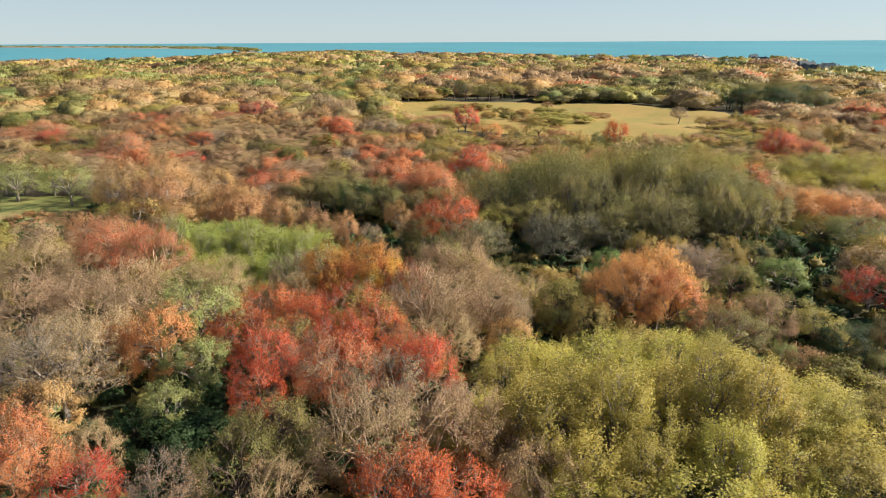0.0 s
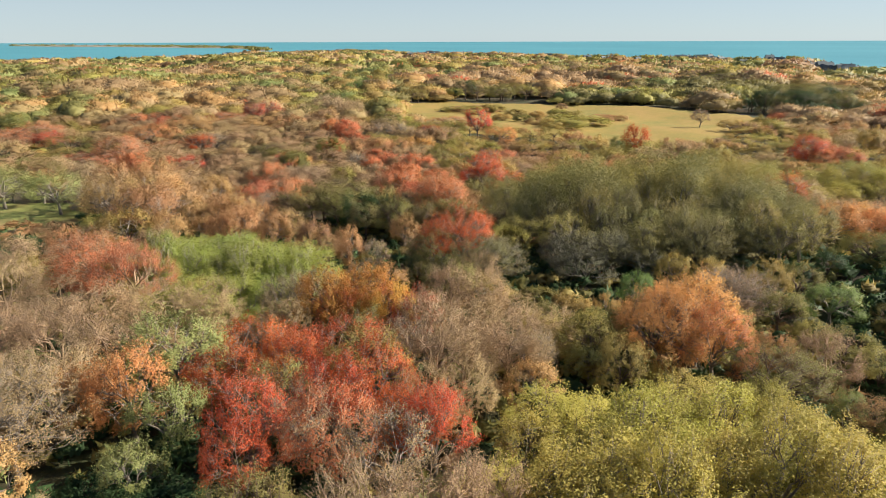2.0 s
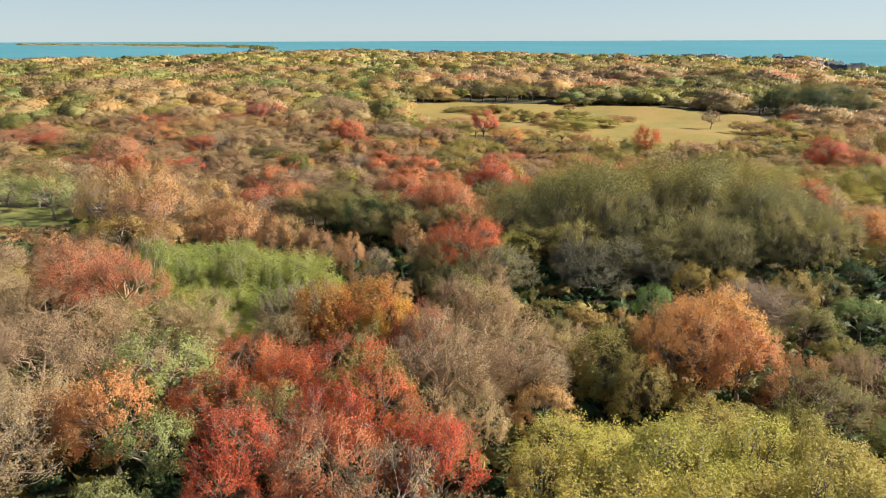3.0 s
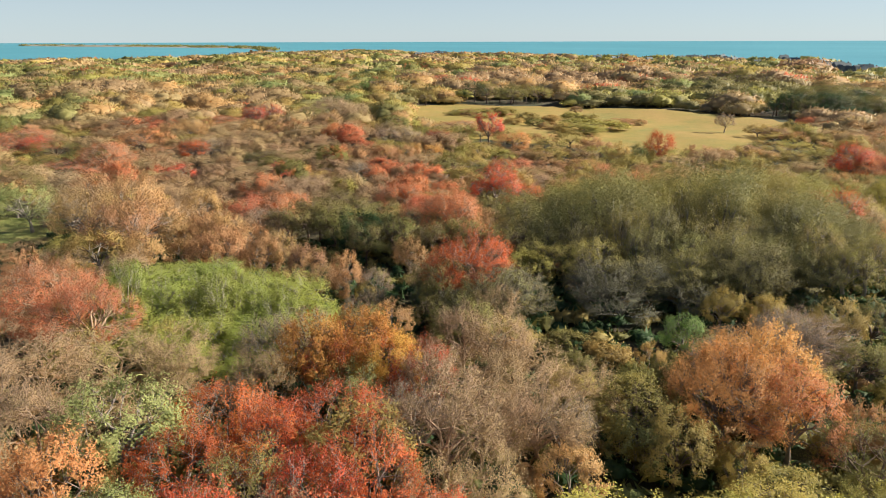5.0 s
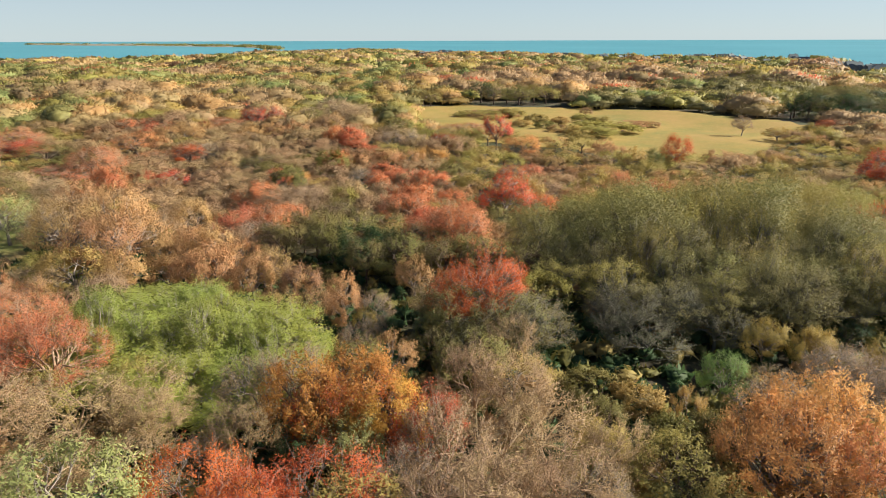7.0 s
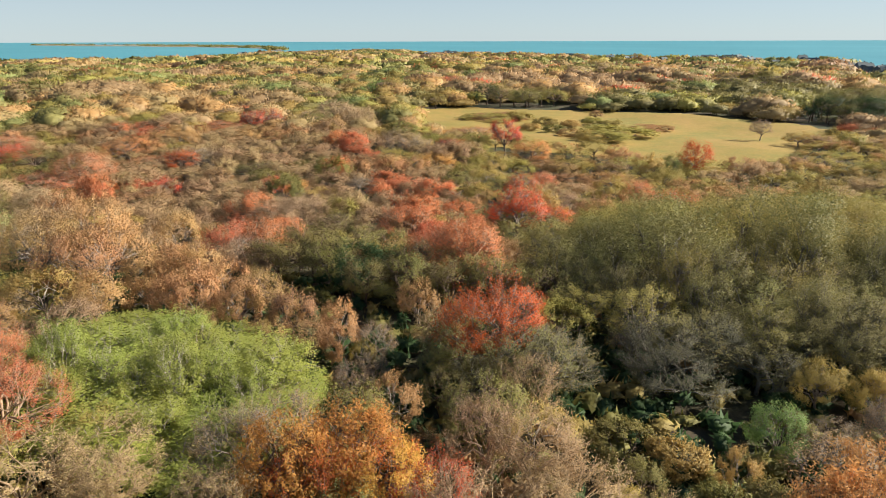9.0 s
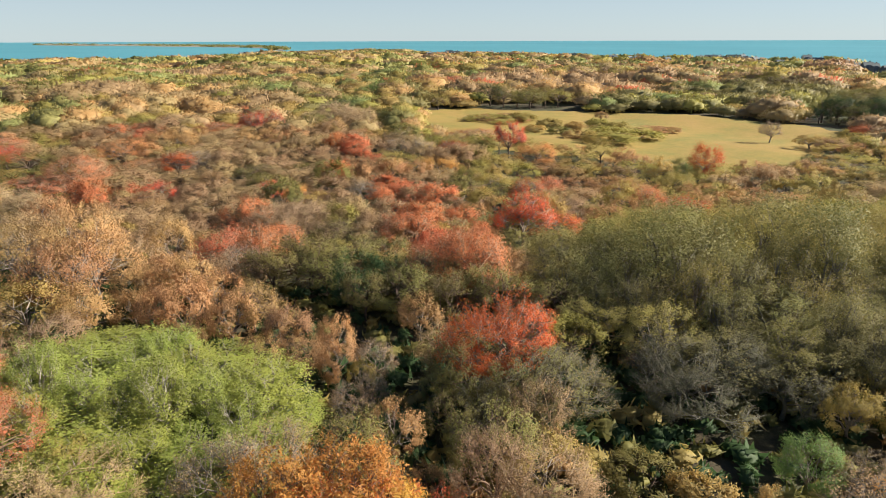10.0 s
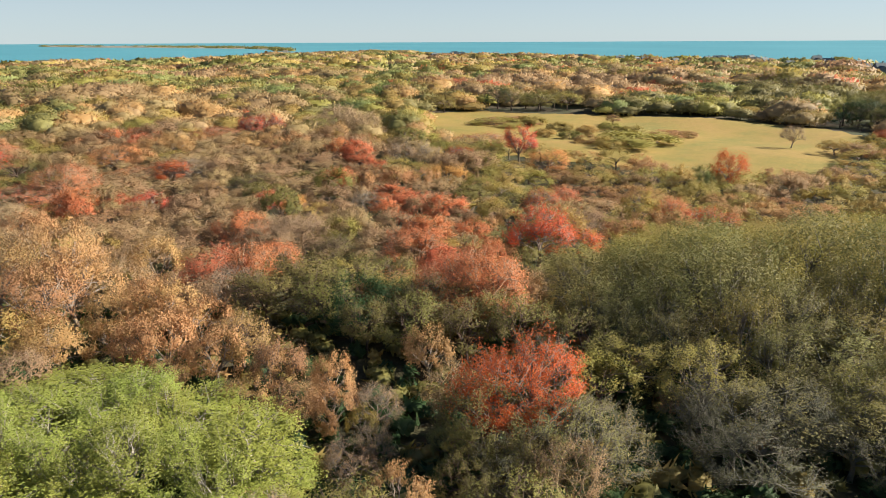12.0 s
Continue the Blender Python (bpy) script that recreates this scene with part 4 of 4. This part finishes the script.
grove(["ygro"], 42.0, 118.0, 13.0, 11.0, 11.6, 3.1, 0.2, 2.7, 0.3, 0.07)
grove(["dgr", "dgr", "oli"], 123.0, 261.0, 20.0, 14.0, 14.0, 4.2, 0.0, 4.2, 0.55)
grove(["ygro", "yel"], 77.0, 128.0, 15.0, 9.0, 8.3, 3.0, 0.2, 2.6)

# lone bare tree in the meadow, in front of the far hedge
tree("bare", 73.0, 222.5, 2.8, 6.6, 0)
tree("scarlet", 41.2, 172.6, 3.1, 8.3, 1)
tree("ggr", 36.6, 171.8, 2.0, 4.6, 1)

# round tree with a red top between the hollow and the green grove
tree("rora", -2.4, 86.4, 3.9, 8.7)
tree("rora", 0.2, 86.6, 2.6, 8.0)
tree("obare", -3.2, 84.0, 4.2, 7.3)
tree("ggr", -5.6, 84.2, 2.6, 5.8)
tree("ybare", 2.2, 82.4, 4.2, 6.9)
tree("obare", 0.4, 81.4, 3.2, 6.0)
tree("ybare", 4.9, 83.2, 3.2, 6.0)
tree("gbare", -2.2, 80.6, 2.6, 4.8)

# orange-yellow maples at the near end of the green grove
tree("ogold", -11.8, 67.2, 3.1, 7.8)
tree("oryel", -13.0, 65.6, 2.5, 8.4)
tree("oryel", -9.2, 66.6, 2.8, 8.6)
tree("oryel", -6.8, 64.6, 2.2, 7.6)

# hollows with no tall trees
HOLLOWS = [(-9, 84, 3.2), (-11, 78, 3), (-8, 79, 2.5), (7.6, 85.5, 6.5), (8.2, 82, 5), (-20.1, 98, 5), (-15, 95, 5), (-11.5, 90, 4.5), (-11.8, 81, 3.5), (-14.6, 79, 3.5), (-25, 105, 4), (-24, 40.8, 3.5),
           (-19, 38, 4), (-20.3, 45.7, 2.5), (-27, 34, 3), (-19, 48.6, 2), (15, 76, 4), (18, 79.5, 4), (13.7, 66, 4), (48, 78, 5), (47, 84, 6), (44, 67, 4), (-16, 108, 4),
           (-62, 97, 5), (-70, 91, 5), (-56, 102, 4)]
GROVES = [(18.0, 38.5, 12, 9.5), (-29.3, 78.2, 13, 8.5), (28.5, 107, 20.5, 15.5), (43, 97, 12.5, 8.5), (41, 117, 12, 11.5), (123, 261, 20, 14), (77, 128, 14.5, 8.5)]
HAND = list(planted)


# ---------------------------------------------------------------- houses on the shore
SHINGLE_GREY = plain_material("shingle_grey", (0.13, 0.15, 0.16), (0.25, 0.26, 0.27), 0.8)
SHINGLE_BLUE = plain_material("shingle_blue_grey", (0.10, 0.13, 0.16), (0.20, 0.24, 0.27), 0.8)
PAINT_WHITE = plain_material("paint_white", (0.62, 0.61, 0.58), (0.80, 0.79, 0.76), 0.7)
ROOF_SLATE = plain_material("roof_slate", (0.08, 0.11, 0.12), (0.17, 0.21, 0.22), 1.2)
BRICK = plain_material("chimney_brick", (0.20, 0.09, 0.06), (0.32, 0.16, 0.11), 2.0)
GLASS = plain_material("window_glass", (0.02, 0.03, 0.04), (0.04, 0.06, 0.08), 0.5, 0.08)
SITES = []


def part(name, bm, material, parent, label=""):
    me = bpy.data.meshes.new(name)
    bm.to_mesh(me)
    bm.free()
    me.materials.append(material)
    ob = new(name, me)
    ob.parent = parent
    return tagged(ob, label)


def box(bm, x, y, z, sx, sy, sz):
    bmesh.ops.create_cube(bm, size=1, matrix=Matrix.LocRotScale((x, y, z), None, (sx, sy, sz)))
    return bm


def house(x, y, w, d, h, turn, wall):
    """A gabled shore house: w along the ridge, d deep, h to the eaves."""
    z = float(ground_z(x, y))
    top = tagged(new("house"), wall.name.replace("_", " ") + " gabled shore house with a slate roof", "house", "houses along the shore")
    top.matrix_basis = pose(x, y, z, 0, 0, turn)
    SITES.append((x, y))
    rise = d * 0.42
    bm = box(bmesh.new(), 0, 0, h / 2 - 0.5, w, d, h + 1)
    for s in (-1, 1):
        ends = [bm.verts.new((s * w / 2, -d / 2, h)), bm.verts.new((s * w / 2, d / 2, h)), bm.verts.new((s * w / 2, 0, h + rise))]
        bm.faces.new(ends if s > 0 else ends[::-1])
    part("wall", bm, wall, top)
    bm = bmesh.new()
    for s in (-1, 1):
        run = [(-w / 2 - 0.5, s * (d / 2 + 0.5), h - 0.35), (w / 2 + 0.5, s * (d / 2 + 0.5), h - 0.35), (w / 2 + 0.5, 0, h + rise + 0.1), (-w / 2 - 0.5, 0, h + rise + 0.1)]
        low = [bm.verts.new(p) for p in run]
        up = [bm.verts.new((p[0], p[1], p[2] + 0.3)) for p in run]
        bm.faces.new(low), bm.faces.new(up)
        for k in range(4):
            bm.faces.new((low[k], low[(k + 1) % 4], up[(k + 1) % 4], up[k]))
    bmesh.ops.recalc_face_normals(bm, faces=bm.faces)
    roof = part("roof", bm, ROOF_SLATE, top)
    part("chimney", box(bmesh.new(), w * 0.22, 0.6, h + rise + 0.4, 0.9, 0.9, 2.2), BRICK, roof, "red brick chimney")
    ww, wd, wh = w * 0.42, d * 0.75, h * 0.86
    bm = box(bmesh.new(), -w * 0.24, -d / 2 - wd / 2 + 0.1, wh / 2 - 0.5, ww, wd, wh + 1)
    bm.faces.new([bm.verts.new((-w * 0.24 + k * ww / 2, -d / 2 - wd + 0.1, wh)) for k in (-1, 1)] + [bm.verts.new((-w * 0.24, -d / 2 - wd + 0.1, wh + ww * 0.5))])
    part("wing", bm, wall, top)
    bm = bmesh.new()
    for k in (-1, 1):
        run = [(-w * 0.24 + k * (ww / 2 + 0.4), -d / 2 - wd - 0.4, wh - 0.3), (-w * 0.24 + k * (ww / 2 + 0.4), 0, wh - 0.3), (-w * 0.24, 0, wh + ww * 0.5 + 0.1), (-w * 0.24, -d / 2 - wd - 0.4, wh + ww * 0.5 + 0.1)]
        low = [bm.verts.new(p) for p in run]
        up = [bm.verts.new((p[0], p[1], p[2] + 0.3)) for p in run]
        bm.faces.new(low), bm.faces.new(up)
        for i in range(4):
            bm.faces.new((low[i], low[(i + 1) % 4], up[(i + 1) % 4], up[i]))
    bmesh.ops.recalc_face_normals(bm, faces=bm.faces)
    part("wing_roof", bm, ROOF_SLATE, top)
    n = max(2, int(w / 3.5))
    for s in (-1, 1):
        for k in range(n):
            for lift in ((1.5, 4.3) if h > 5.3 else (1.6,)):
                if s < 0 and k == n // 2 and lift < 2:
                    part("door", box(bmesh.new(), (k + 0.5) / n * w - w / 2, s * (d / 2 + 0.05), 1.05, 1.0, 0.12, 2.1), PAINT_WHITE, top)
                    continue
                win = part("window", box(bmesh.new(), (k + 0.5) / n * w - w / 2, s * (d / 2 + 0.04), lift, 1.4, 0.1, 1.6), PAINT_WHITE, top)
                part("pane", box(bmesh.new(), (k + 0.5) / n * w - w / 2, s * (d / 2 + 0.1), lift, 1.1, 0.04, 1.3), GLASS, win)
    return top


house(159, 1057, 11.7, 7.7, 6.7, 13, SHINGLE_GREY)
house(178, 1025, 10.1, 7.5, 6.0, 50, SHINGLE_BLUE)
house(194, 1049, 10.4, 8.3, 5.9, 13, SHINGLE_BLUE)
house(207, 920, 8.7, 8.3, 5.7, 26, SHINGLE_BLUE)
house(271, 1004, 10.1, 8.7, 6.5, 22, SHINGLE_BLUE)
house(292, 1022, 15.5, 7.8, 7.0, -6, SHINGLE_BLUE)
house(306, 1029, 10.3, 7.3, 6.0, 47, SHINGLE_BLUE)
house(319, 1008, 14.3, 8.0, 6.3, -15, SHINGLE_BLUE)
house(326, 994, 10.3, 8.4, 7.3, 36, SHINGLE_BLUE)
house(307, 893, 11.6, 8.7, 7.3, 40, SHINGLE_BLUE)
house(283, 932, 10.7, 8.7, 6.6, -22, SHINGLE_GREY)
house(301, 913, 15.8, 7.2, 7.0, -9, SHINGLE_GREY)
house(320, 849, 8.7, 8.7, 5.7, 11, SHINGLE_GREY)
house(389, 941, 10.0, 8.8, 7.4, 1, PAINT_WHITE)
house(371, 868, 12.1, 7.2, 6.7, -47, SHINGLE_GREY)
house(402, 863, 9.0, 7.3, 5.7, 37, SHINGLE_GREY)
house(365, 769, 8.7, 7.8, 6.4, 2, SHINGLE_BLUE)
house(343, 703, 8.8, 8.2, 7.3, 1, SHINGLE_BLUE)
house(380, 761, 7.3, 7.6, 7.4, 2, SHINGLE_BLUE)
house(371, 722, 7.6, 8.2, 5.6, 12, SHINGLE_BLUE)
house(373, 709, 10.8, 7.9, 6.8, -15, PAINT_WHITE)
house(381, 708, 8.3, 7.0, 5.7, 18, SHINGLE_BLUE)
house(342, 660, 8.6, 8.2, 6.2, -14, SHINGLE_GREY)
house(-400, 1454, 11.9, 7.6, 6.3, 27, SHINGLE_GREY)
house(-376, 1499, 14.8, 7.6, 6.0, 30, PAINT_WHITE)
house(-359, 1493, 9.5, 7.9, 6.9, -40, SHINGLE_GREY)
house(-469, 1189, 19.0, 7.9, 7.1, -33, PAINT_WHITE)
house(-452, 1292, 13.3, 8.8, 6.4, -27, PAINT_WHITE)
house(-145, 1261, 10.5, 7.4, 7.1, 34, SHINGLE_GREY)
house(-107, 1260, 12.6, 8.3, 7.1, -15, SHINGLE_GREY)
house(-94, 1257, 11.3, 7.5, 6.2, -8, SHINGLE_BLUE)
house(-44, 1249, 14.2, 7.3, 5.6, 44, PAINT_WHITE)
house(-31, 1268, 13.2, 7.9, 7.3, 43, SHINGLE_GREY)
house(107, 1143, 13.9, 8.3, 6.5, -21, PAINT_WHITE)
house(122, 1104, 12.9, 7.1, 6.7, -21, SHINGLE_BLUE)

# ---------------------------------------------------------------- the low spit across the bay
def build_spit():
    near = np.array([(-2406, 3236), (-1624, 2890), (-1265, 2678), (-982, 2502), (-800, 2260), (-680, 1990)], float)
    s = np.linspace(0, 5, 60)
    edge = np.stack([np.interp(s, range(6), near[:, k]) for k in (0, 1)], 1)
    edge += np.stack([12 * np.sin(s * 9), 15 * np.sin(s * 7 + 1)], 1)
    across = np.array([0.0, 0.012, 0.03, 0.08, 0.16, 0.2])
    wide = np.clip(1.25 - 0.12 * s, 0.55, 1.0)
    rise = np.array([-1.0, 0.6, 2.0, 3.5, 2.5, -1.0])
    verts = np.stack([np.append(edge[i] * (1 + across[j] * wide[i]), SEA + rise[j]) for i in range(60) for j in range(6)])
    quads = [(i * 6 + j, i * 6 + 6 + j, i * 6 + 7 + j, i * 6 + 1 + j) for i in range(59) for j in range(5)]
    m, nt, b = blank("spit_sand")
    nt.links.new(ramp(nt, [(0.42, (0.40, 0.34, 0.24)), (0.6, (0.16, 0.14, 0.07))], noise_of(nt, 0.02, 4.0)), b.inputs["Base Color"])
    ob = new("far_spit", mesh_from("far_spit", verts, quads, None, [m], True))
    tagged(ob, "low sandy spit of land across the bay", "land", kind="structure")
    r = np.random.default_rng(5)
    spots = []
    for _ in range(420):
        i, k = r.integers(0, 59), r.uniform(0.03, 0.16)
        p = edge[i] * (1 + k * wide[i]) + r.normal(0, 8, 2)
        spots.append((p[0], p[1], r.uniform(12, 24), r.uniform(1.0, 2.2)))
    return spots


SPIT_WOODS = build_spit()

PALETTE = ["bpink", "salmon", "btan", "bpink", "tan", "btan", "bpink", "ogold", "btan", "tan", "ogold", "dome", "yolive", "btan", "dome", "ggr", "btan", "dome", "yolive", "oli", "dome"]


def far_kind(x, y):
    """Kinds of far trees run in drifts, with a few red or green ones in clusters."""
    v = 0.5 + 1.1 * noise.noise(Vector((x * 0.012, y * 0.008, 3.1))) + 0.45 * noise.noise(Vector((x * 0.04, y * 0.03, 7.7))) + rng.uniform(-0.1, 0.1)
    if -8 < x < 92 and 118 < y < 206 and rng.uniform() < 0.75:
        return str(rng.choice(["ogold", "yolive", "tan", "dome", "yolive"]))
    red = noise.noise(Vector((x * 0.035, y * 0.022, 21.0))) + rng.uniform(-0.12, 0.12)
    if red > 0.5 and rng.uniform() < 0.5:
        return "salmon"
    return PALETTE[int(min(0.999, max(0.0, v)) * len(PALETTE))]


def fill_near():
    """Trees between those set singly: most take after their neighbours."""
    cells = {}
    for x, y, r, kind in planted:
        cells.setdefault((int(x // 14), int(y // 14)), []).append((x, y, r, kind))
    for y0 in np.arange(22, 214, 2.2):
        half = 0.68 * y0 + 10
        for x0 in np.arange(-half, half, 2.2):
            x, y = x0 + rng.uniform(-1, 1), y0 + rng.uniform(-1, 1)
            if inside(LAWN, x, y, 1.5) or any(math.hypot(x - a, y - b) < c for a, b, c in HOLLOWS):
                continue
            if any(((x - a) / (c + 1.0)) ** 2 + ((y - b) / (d + 1.0)) ** 2 < 1 for a, b, c, d in GROVES):
                continue
            near = [p for i in (-1, 0, 1) for j in (-1, 0, 1) for p in cells.get((int(x // 14) + i, int(y // 14) + j), ())]
            r = rng.uniform(2.4, 3.5) if y < 110 else rng.uniform(2.8, 4.3) if y < 150 else rng.uniform(3.4, 5.2)
            close = 0.72 if y < 96 else 0.62 if y < 122 else 0.56
            if inside(FIELD, x, y, 0.7 * r) or any(math.hypot(x - p[0], y - p[1]) < close * (r + p[2]) for p in near):
                continue
            kind = None
            if near and rng.uniform() < 0.5:
                kind = min(near, key=lambda p: math.hypot(x - p[0], y - p[1]))[3]
                kind = {"yel": "yolive", "gre": "yolive", "dome": "obare", "ygro": "yolive", "red": "obare", "brg": "dgr", "tan": "rust"}.get(kind, kind)
            kind = kind or str(rng.choice(["btan", "btan", "bpink", "obare", "ogold", "yolive", "yolive", "tan"]))
            h = rng.uniform(4.8, 6.8) if y < 125 else rng.uniform(4.9, 7.0) * (0.82 if y > 150 and -5 < x < 85 else 1.0) * (1 + 0.3 * noise.noise(Vector((x * 0.05, y * 0.05, 2.0))))
            if y > 122 and rng.uniform() < 0.75:
                kind = far_kind(x, y)
            tree(kind, x, y, r, max(h, 3.7), 0 if y < 68 else 1 if y < 118 else 2)
            cells.setdefault((int(x // 14), int(y // 14)), []).append((x, y, r, kind))


fill_near()


def unit(v):
    return v / (np.linalg.norm(v, axis=1, keepdims=True) + 1e-6)


def far_crowns(name, kind, spots, clumps, label, lobes=6, grain=1.3, category="woods", height=None, loose=0.06, bushy=True):
    """Woods too far off to count: crowns of several rounded lobes, each a dense heart under a coat of leaf sprays, in one mesh."""
    spots = np.asarray(spots)
    n = len(spots)
    if not n:
        return
    r = np.random.default_rng(sum(map(ord, kind)) + n)
    x, y, rad, h = spots.T
    g = ground_z(x, y) if height is None else np.full(n, height)
    # broad flat lobes: one on top, the others round it and lower
    turn = r.uniform(0, 6.28, (n, 1)) + np.arange(lobes) * 6.283 / max(1, lobes - 1) + r.normal(0, 0.3, (n, lobes))
    away = r.uniform(0.36, 0.58, (n, lobes)) * (np.arange(lobes) > 0)
    wide = r.uniform(0.50, 0.72, (n, lobes)) * rad[:, None]
    tall = np.minimum(wide * r.uniform(0.6, 0.85, (n, lobes)), 0.42 * h[:, None])
    top = h[:, None] * np.where(np.arange(lobes) > 0, r.uniform(0.80, 0.97, (n, lobes)), 1.0)
    heart = np.stack([x[:, None] + away * np.cos(turn) * rad[:, None], y[:, None] + away * np.sin(turn) * rad[:, None], g[:, None] + top - tall], -1).reshape(-1, 3)
    span = np.stack([wide, wide, tall], -1).reshape(-1, 3)
    middle_of = np.repeat(np.stack([x, y, g + 0.3 * h], 1), lobes, 0)
    each = max(4, clumps // lobes)
    total = n * lobes
    z = r.uniform(-0.6, 1, (total, each))
    a = r.uniform(0, 6.283, (total, each))
    c = np.sqrt(np.clip(1 - z * z, 0, 1))
    way = np.stack([c * np.cos(a), c * np.sin(a), z], -1)
    ph = r.uniform(0, 6.28, (total, 1))
    uneven = 1 + 0.12 * np.sin(4 * a + 3 * z + ph) - 0.30 * r.uniform(0, 1, (total, each)) ** 1.6 + r.normal(0, loose, (total, each))
    at = heart[:, None] + way * span[:, None] * uneven[..., None]
    crown_way = unit((at - middle_of[:, None]).reshape(-1, 3))
    out = unit(0.5 * unit((way / span[:, None]).reshape(-1, 3)) + 0.6 * crown_way)
    size = np.repeat(np.repeat(rad, lobes) * grain / math.sqrt(clumps), each)[:, None]
    v, t, ln = leaves(at.reshape(-1, 3), out, size, r, 0.8 if bushy else 0.4, out + [0, 0, 0.3] if bushy else None, 0.72, 0.25)
    foot = np.stack([x, y, g - 0.5], 1)
    sv, st = spikes(foot, foot + np.stack([0 * h, 0 * h, h * 0.9], 1), np.minimum(0.06 * rad, 0.3))
    m, levels = (9, np.array([-0.4, 0.05, 0.45, 0.8])) if bushy else (6, np.array([-0.3, 0.5]))
    rings = len(levels)
    cz, ca = np.repeat(levels, m)[None] + np.zeros((total, 1)), np.tile(np.arange(m) * 2 * np.pi / m, rings)[None] + ph
    cl = 0.68 * (1 + 0.10 * np.sin(4 * ca + 3 * cz + ph)) + r.normal(0, 0.05, (total, rings * m))
    cc = np.sqrt(1 - cz * cz)
    core_way = np.concatenate([np.stack([cc * np.cos(ca), cc * np.sin(ca), cz], -1), np.tile([[[0, 0, 1.0]]], (total, 1, 1))], 1)
    core = heart[:, None] + core_way * span[:, None] * np.concatenate([cl, np.full((total, 1), 0.68)], 1)[..., None]
    cn = unit(r.normal(0, 0.22, (total * (rings * m + 1), 3)) + [0, 0, 0.25] + 0.5 * unit((core_way / span[:, None]).reshape(-1, 3)) + 0.6 * unit((core - middle_of[:, None]).reshape(-1, 3)))
    i, j = np.arange(m), (np.arange(m) + 1) % m
    quad = np.concatenate([np.stack([i + k * m, j + k * m, j + k * m + m, i + k * m + m], 1) for k in range(rings - 1)])
    cap = np.stack([i + (rings - 1) * m, j + (rings - 1) * m, np.full(m, rings * m)], 1)
    step = (np.arange(total) * (rings * m + 1))[:, None, None]
    base = len(v) + len(sv)
    quads = (quad[None] + step).reshape(-1, 4) + base
    tris = np.concatenate([t, st + len(v), (cap[None] + step).reshape(-1, 3) + base])
    ob = new(name, mesh_from(name, np.concatenate([v, sv, core.reshape(-1, 3)]), quads, tris, [KINDS[kind][1]], True, None,
                             np.concatenate([ln, unit(sv - np.repeat(foot, 4, 0) + [0, 0, 0.01]), cn])))
    tagged(ob, label, category, kind="stuff")


def fill_far():
    spots = {}
    for lo, hi, gap, bucket in ((216, 270, 7.2, 900), (270, 390, 9.0, 620), (390, 620, 13.0, 330), (620, 1950, 21.0, 90)):
        for y0 in np.arange(lo, hi, gap * 0.9):
            half = 0.74 * y0 + 25
            for x0 in np.arange(-half, half, gap):
                x, y = x0 + rng.uniform(-0.45, 0.45) * gap, y0 + rng.uniform(-0.42, 0.42) * gap
                r = gap * float(np.clip(rng.lognormal(-0.24, 0.24), 0.5, 1.2))
                if math.hypot(x, y) > 0.965 * coast_range(math.degrees(math.atan2(x, y))) or inside(FIELD, x, y, 0.6 * r) or inside(CLEARING, x, y, 2.0):
                    continue
                if y < 330 and any(math.hypot(x - p[0], y - p[1]) < 0.72 * (p[2] + r) for p in HAND if abs(p[1] - y) < 14):
                    continue
                if any(math.hypot(x - a, y - b) < 24 for a, b in SITES):
                    continue
                hill = 1 + 0.6 * noise.noise(Vector((x * 0.022, y * 0.018, 9.0))) + 0.35 * noise.noise(Vector((x * 0.055, y * 0.05, 4.0)))
                if inside(FIELD, x, y, 9.0) or (y < 215 and -5 < x < 85):
                    hill *= 0.62
                h = 6.4 * hill * rng.uniform(0.8, 1.15) * (r / gap / 0.78) ** 0.5
                kind = far_kind(x, y)
                h = min(h, 1.9 * r)
                spots.setdefault((kind, bucket), []).append((x, y, r, h))
    # the same woods go on behind the start of the flight
    for y0 in np.arange(-46, 21, 5.5):
        for x0 in np.arange(-62, 62, 5.5):
            x, y = x0 + rng.uniform(-2, 2), y0 + rng.uniform(-2, 2)
            spots.setdefault((far_kind(x, y), 760), []).append((x, y, rng.uniform(2.6, 4.4), rng.uniform(5.0, 7.5)))
    for (kind, bucket), s in spots.items():
        colour = KINDS[kind][1].name.replace("leaf_", "").replace("_", " ")
        near = bucket >= 700
        far_crowns("far_woods", kind, s, bucket, ("woods with " if near else "distant woods with ") + colour + " crowns", 4 if bucket > 100 else 3, 1.55, bushy=bucket > 100)


fill_far()
far_crowns("spit_woods", "obare", SPIT_WOODS, 16, "low scrub and trees along the far spit", 3, 1.2, "woods", SEA + 0.6)


def undergrowth():
    """Low bushes and saplings under and between the trees."""
    spots = {}
    for y0 in np.arange(24, 108, 2.2):
        half = 0.68 * y0 + 8
        for x0 in np.arange(-half, half, 2.2):
            x, y = x0 + rng.uniform(-0.9, 0.9), y0 + rng.uniform(-0.9, 0.9)
            if inside(LAWN, x, y, -1) or rng.uniform() < 0.06:
                continue
            deep = any(math.hypot(x - a, y - b) < c + 1.5 for a, b, c in HOLLOWS)
            kind = str(rng.choice(["dgr", "oli", "yolive"], p=[0.62, 0.26, 0.12])) if deep else str(rng.choice(["dgr", "oli", "obare", "yolive", "ggr", "rust"], p=[0.42, 0.22, 0.12, 0.08, 0.08, 0.08]))
            spots.setdefault(kind, []).append((x, y, rng.uniform(0.9, 1.7), rng.uniform(0.8, 2.0)))
    for kind, s in spots.items():
        far_crowns("undergrowth", kind, s, 44, "low " + KINDS[kind][1].name.replace("leaf_", "").replace("_", " ") + " bushes on the woodland floor", 3, 1.9, "undergrowth", None, 0.1)


undergrowth()
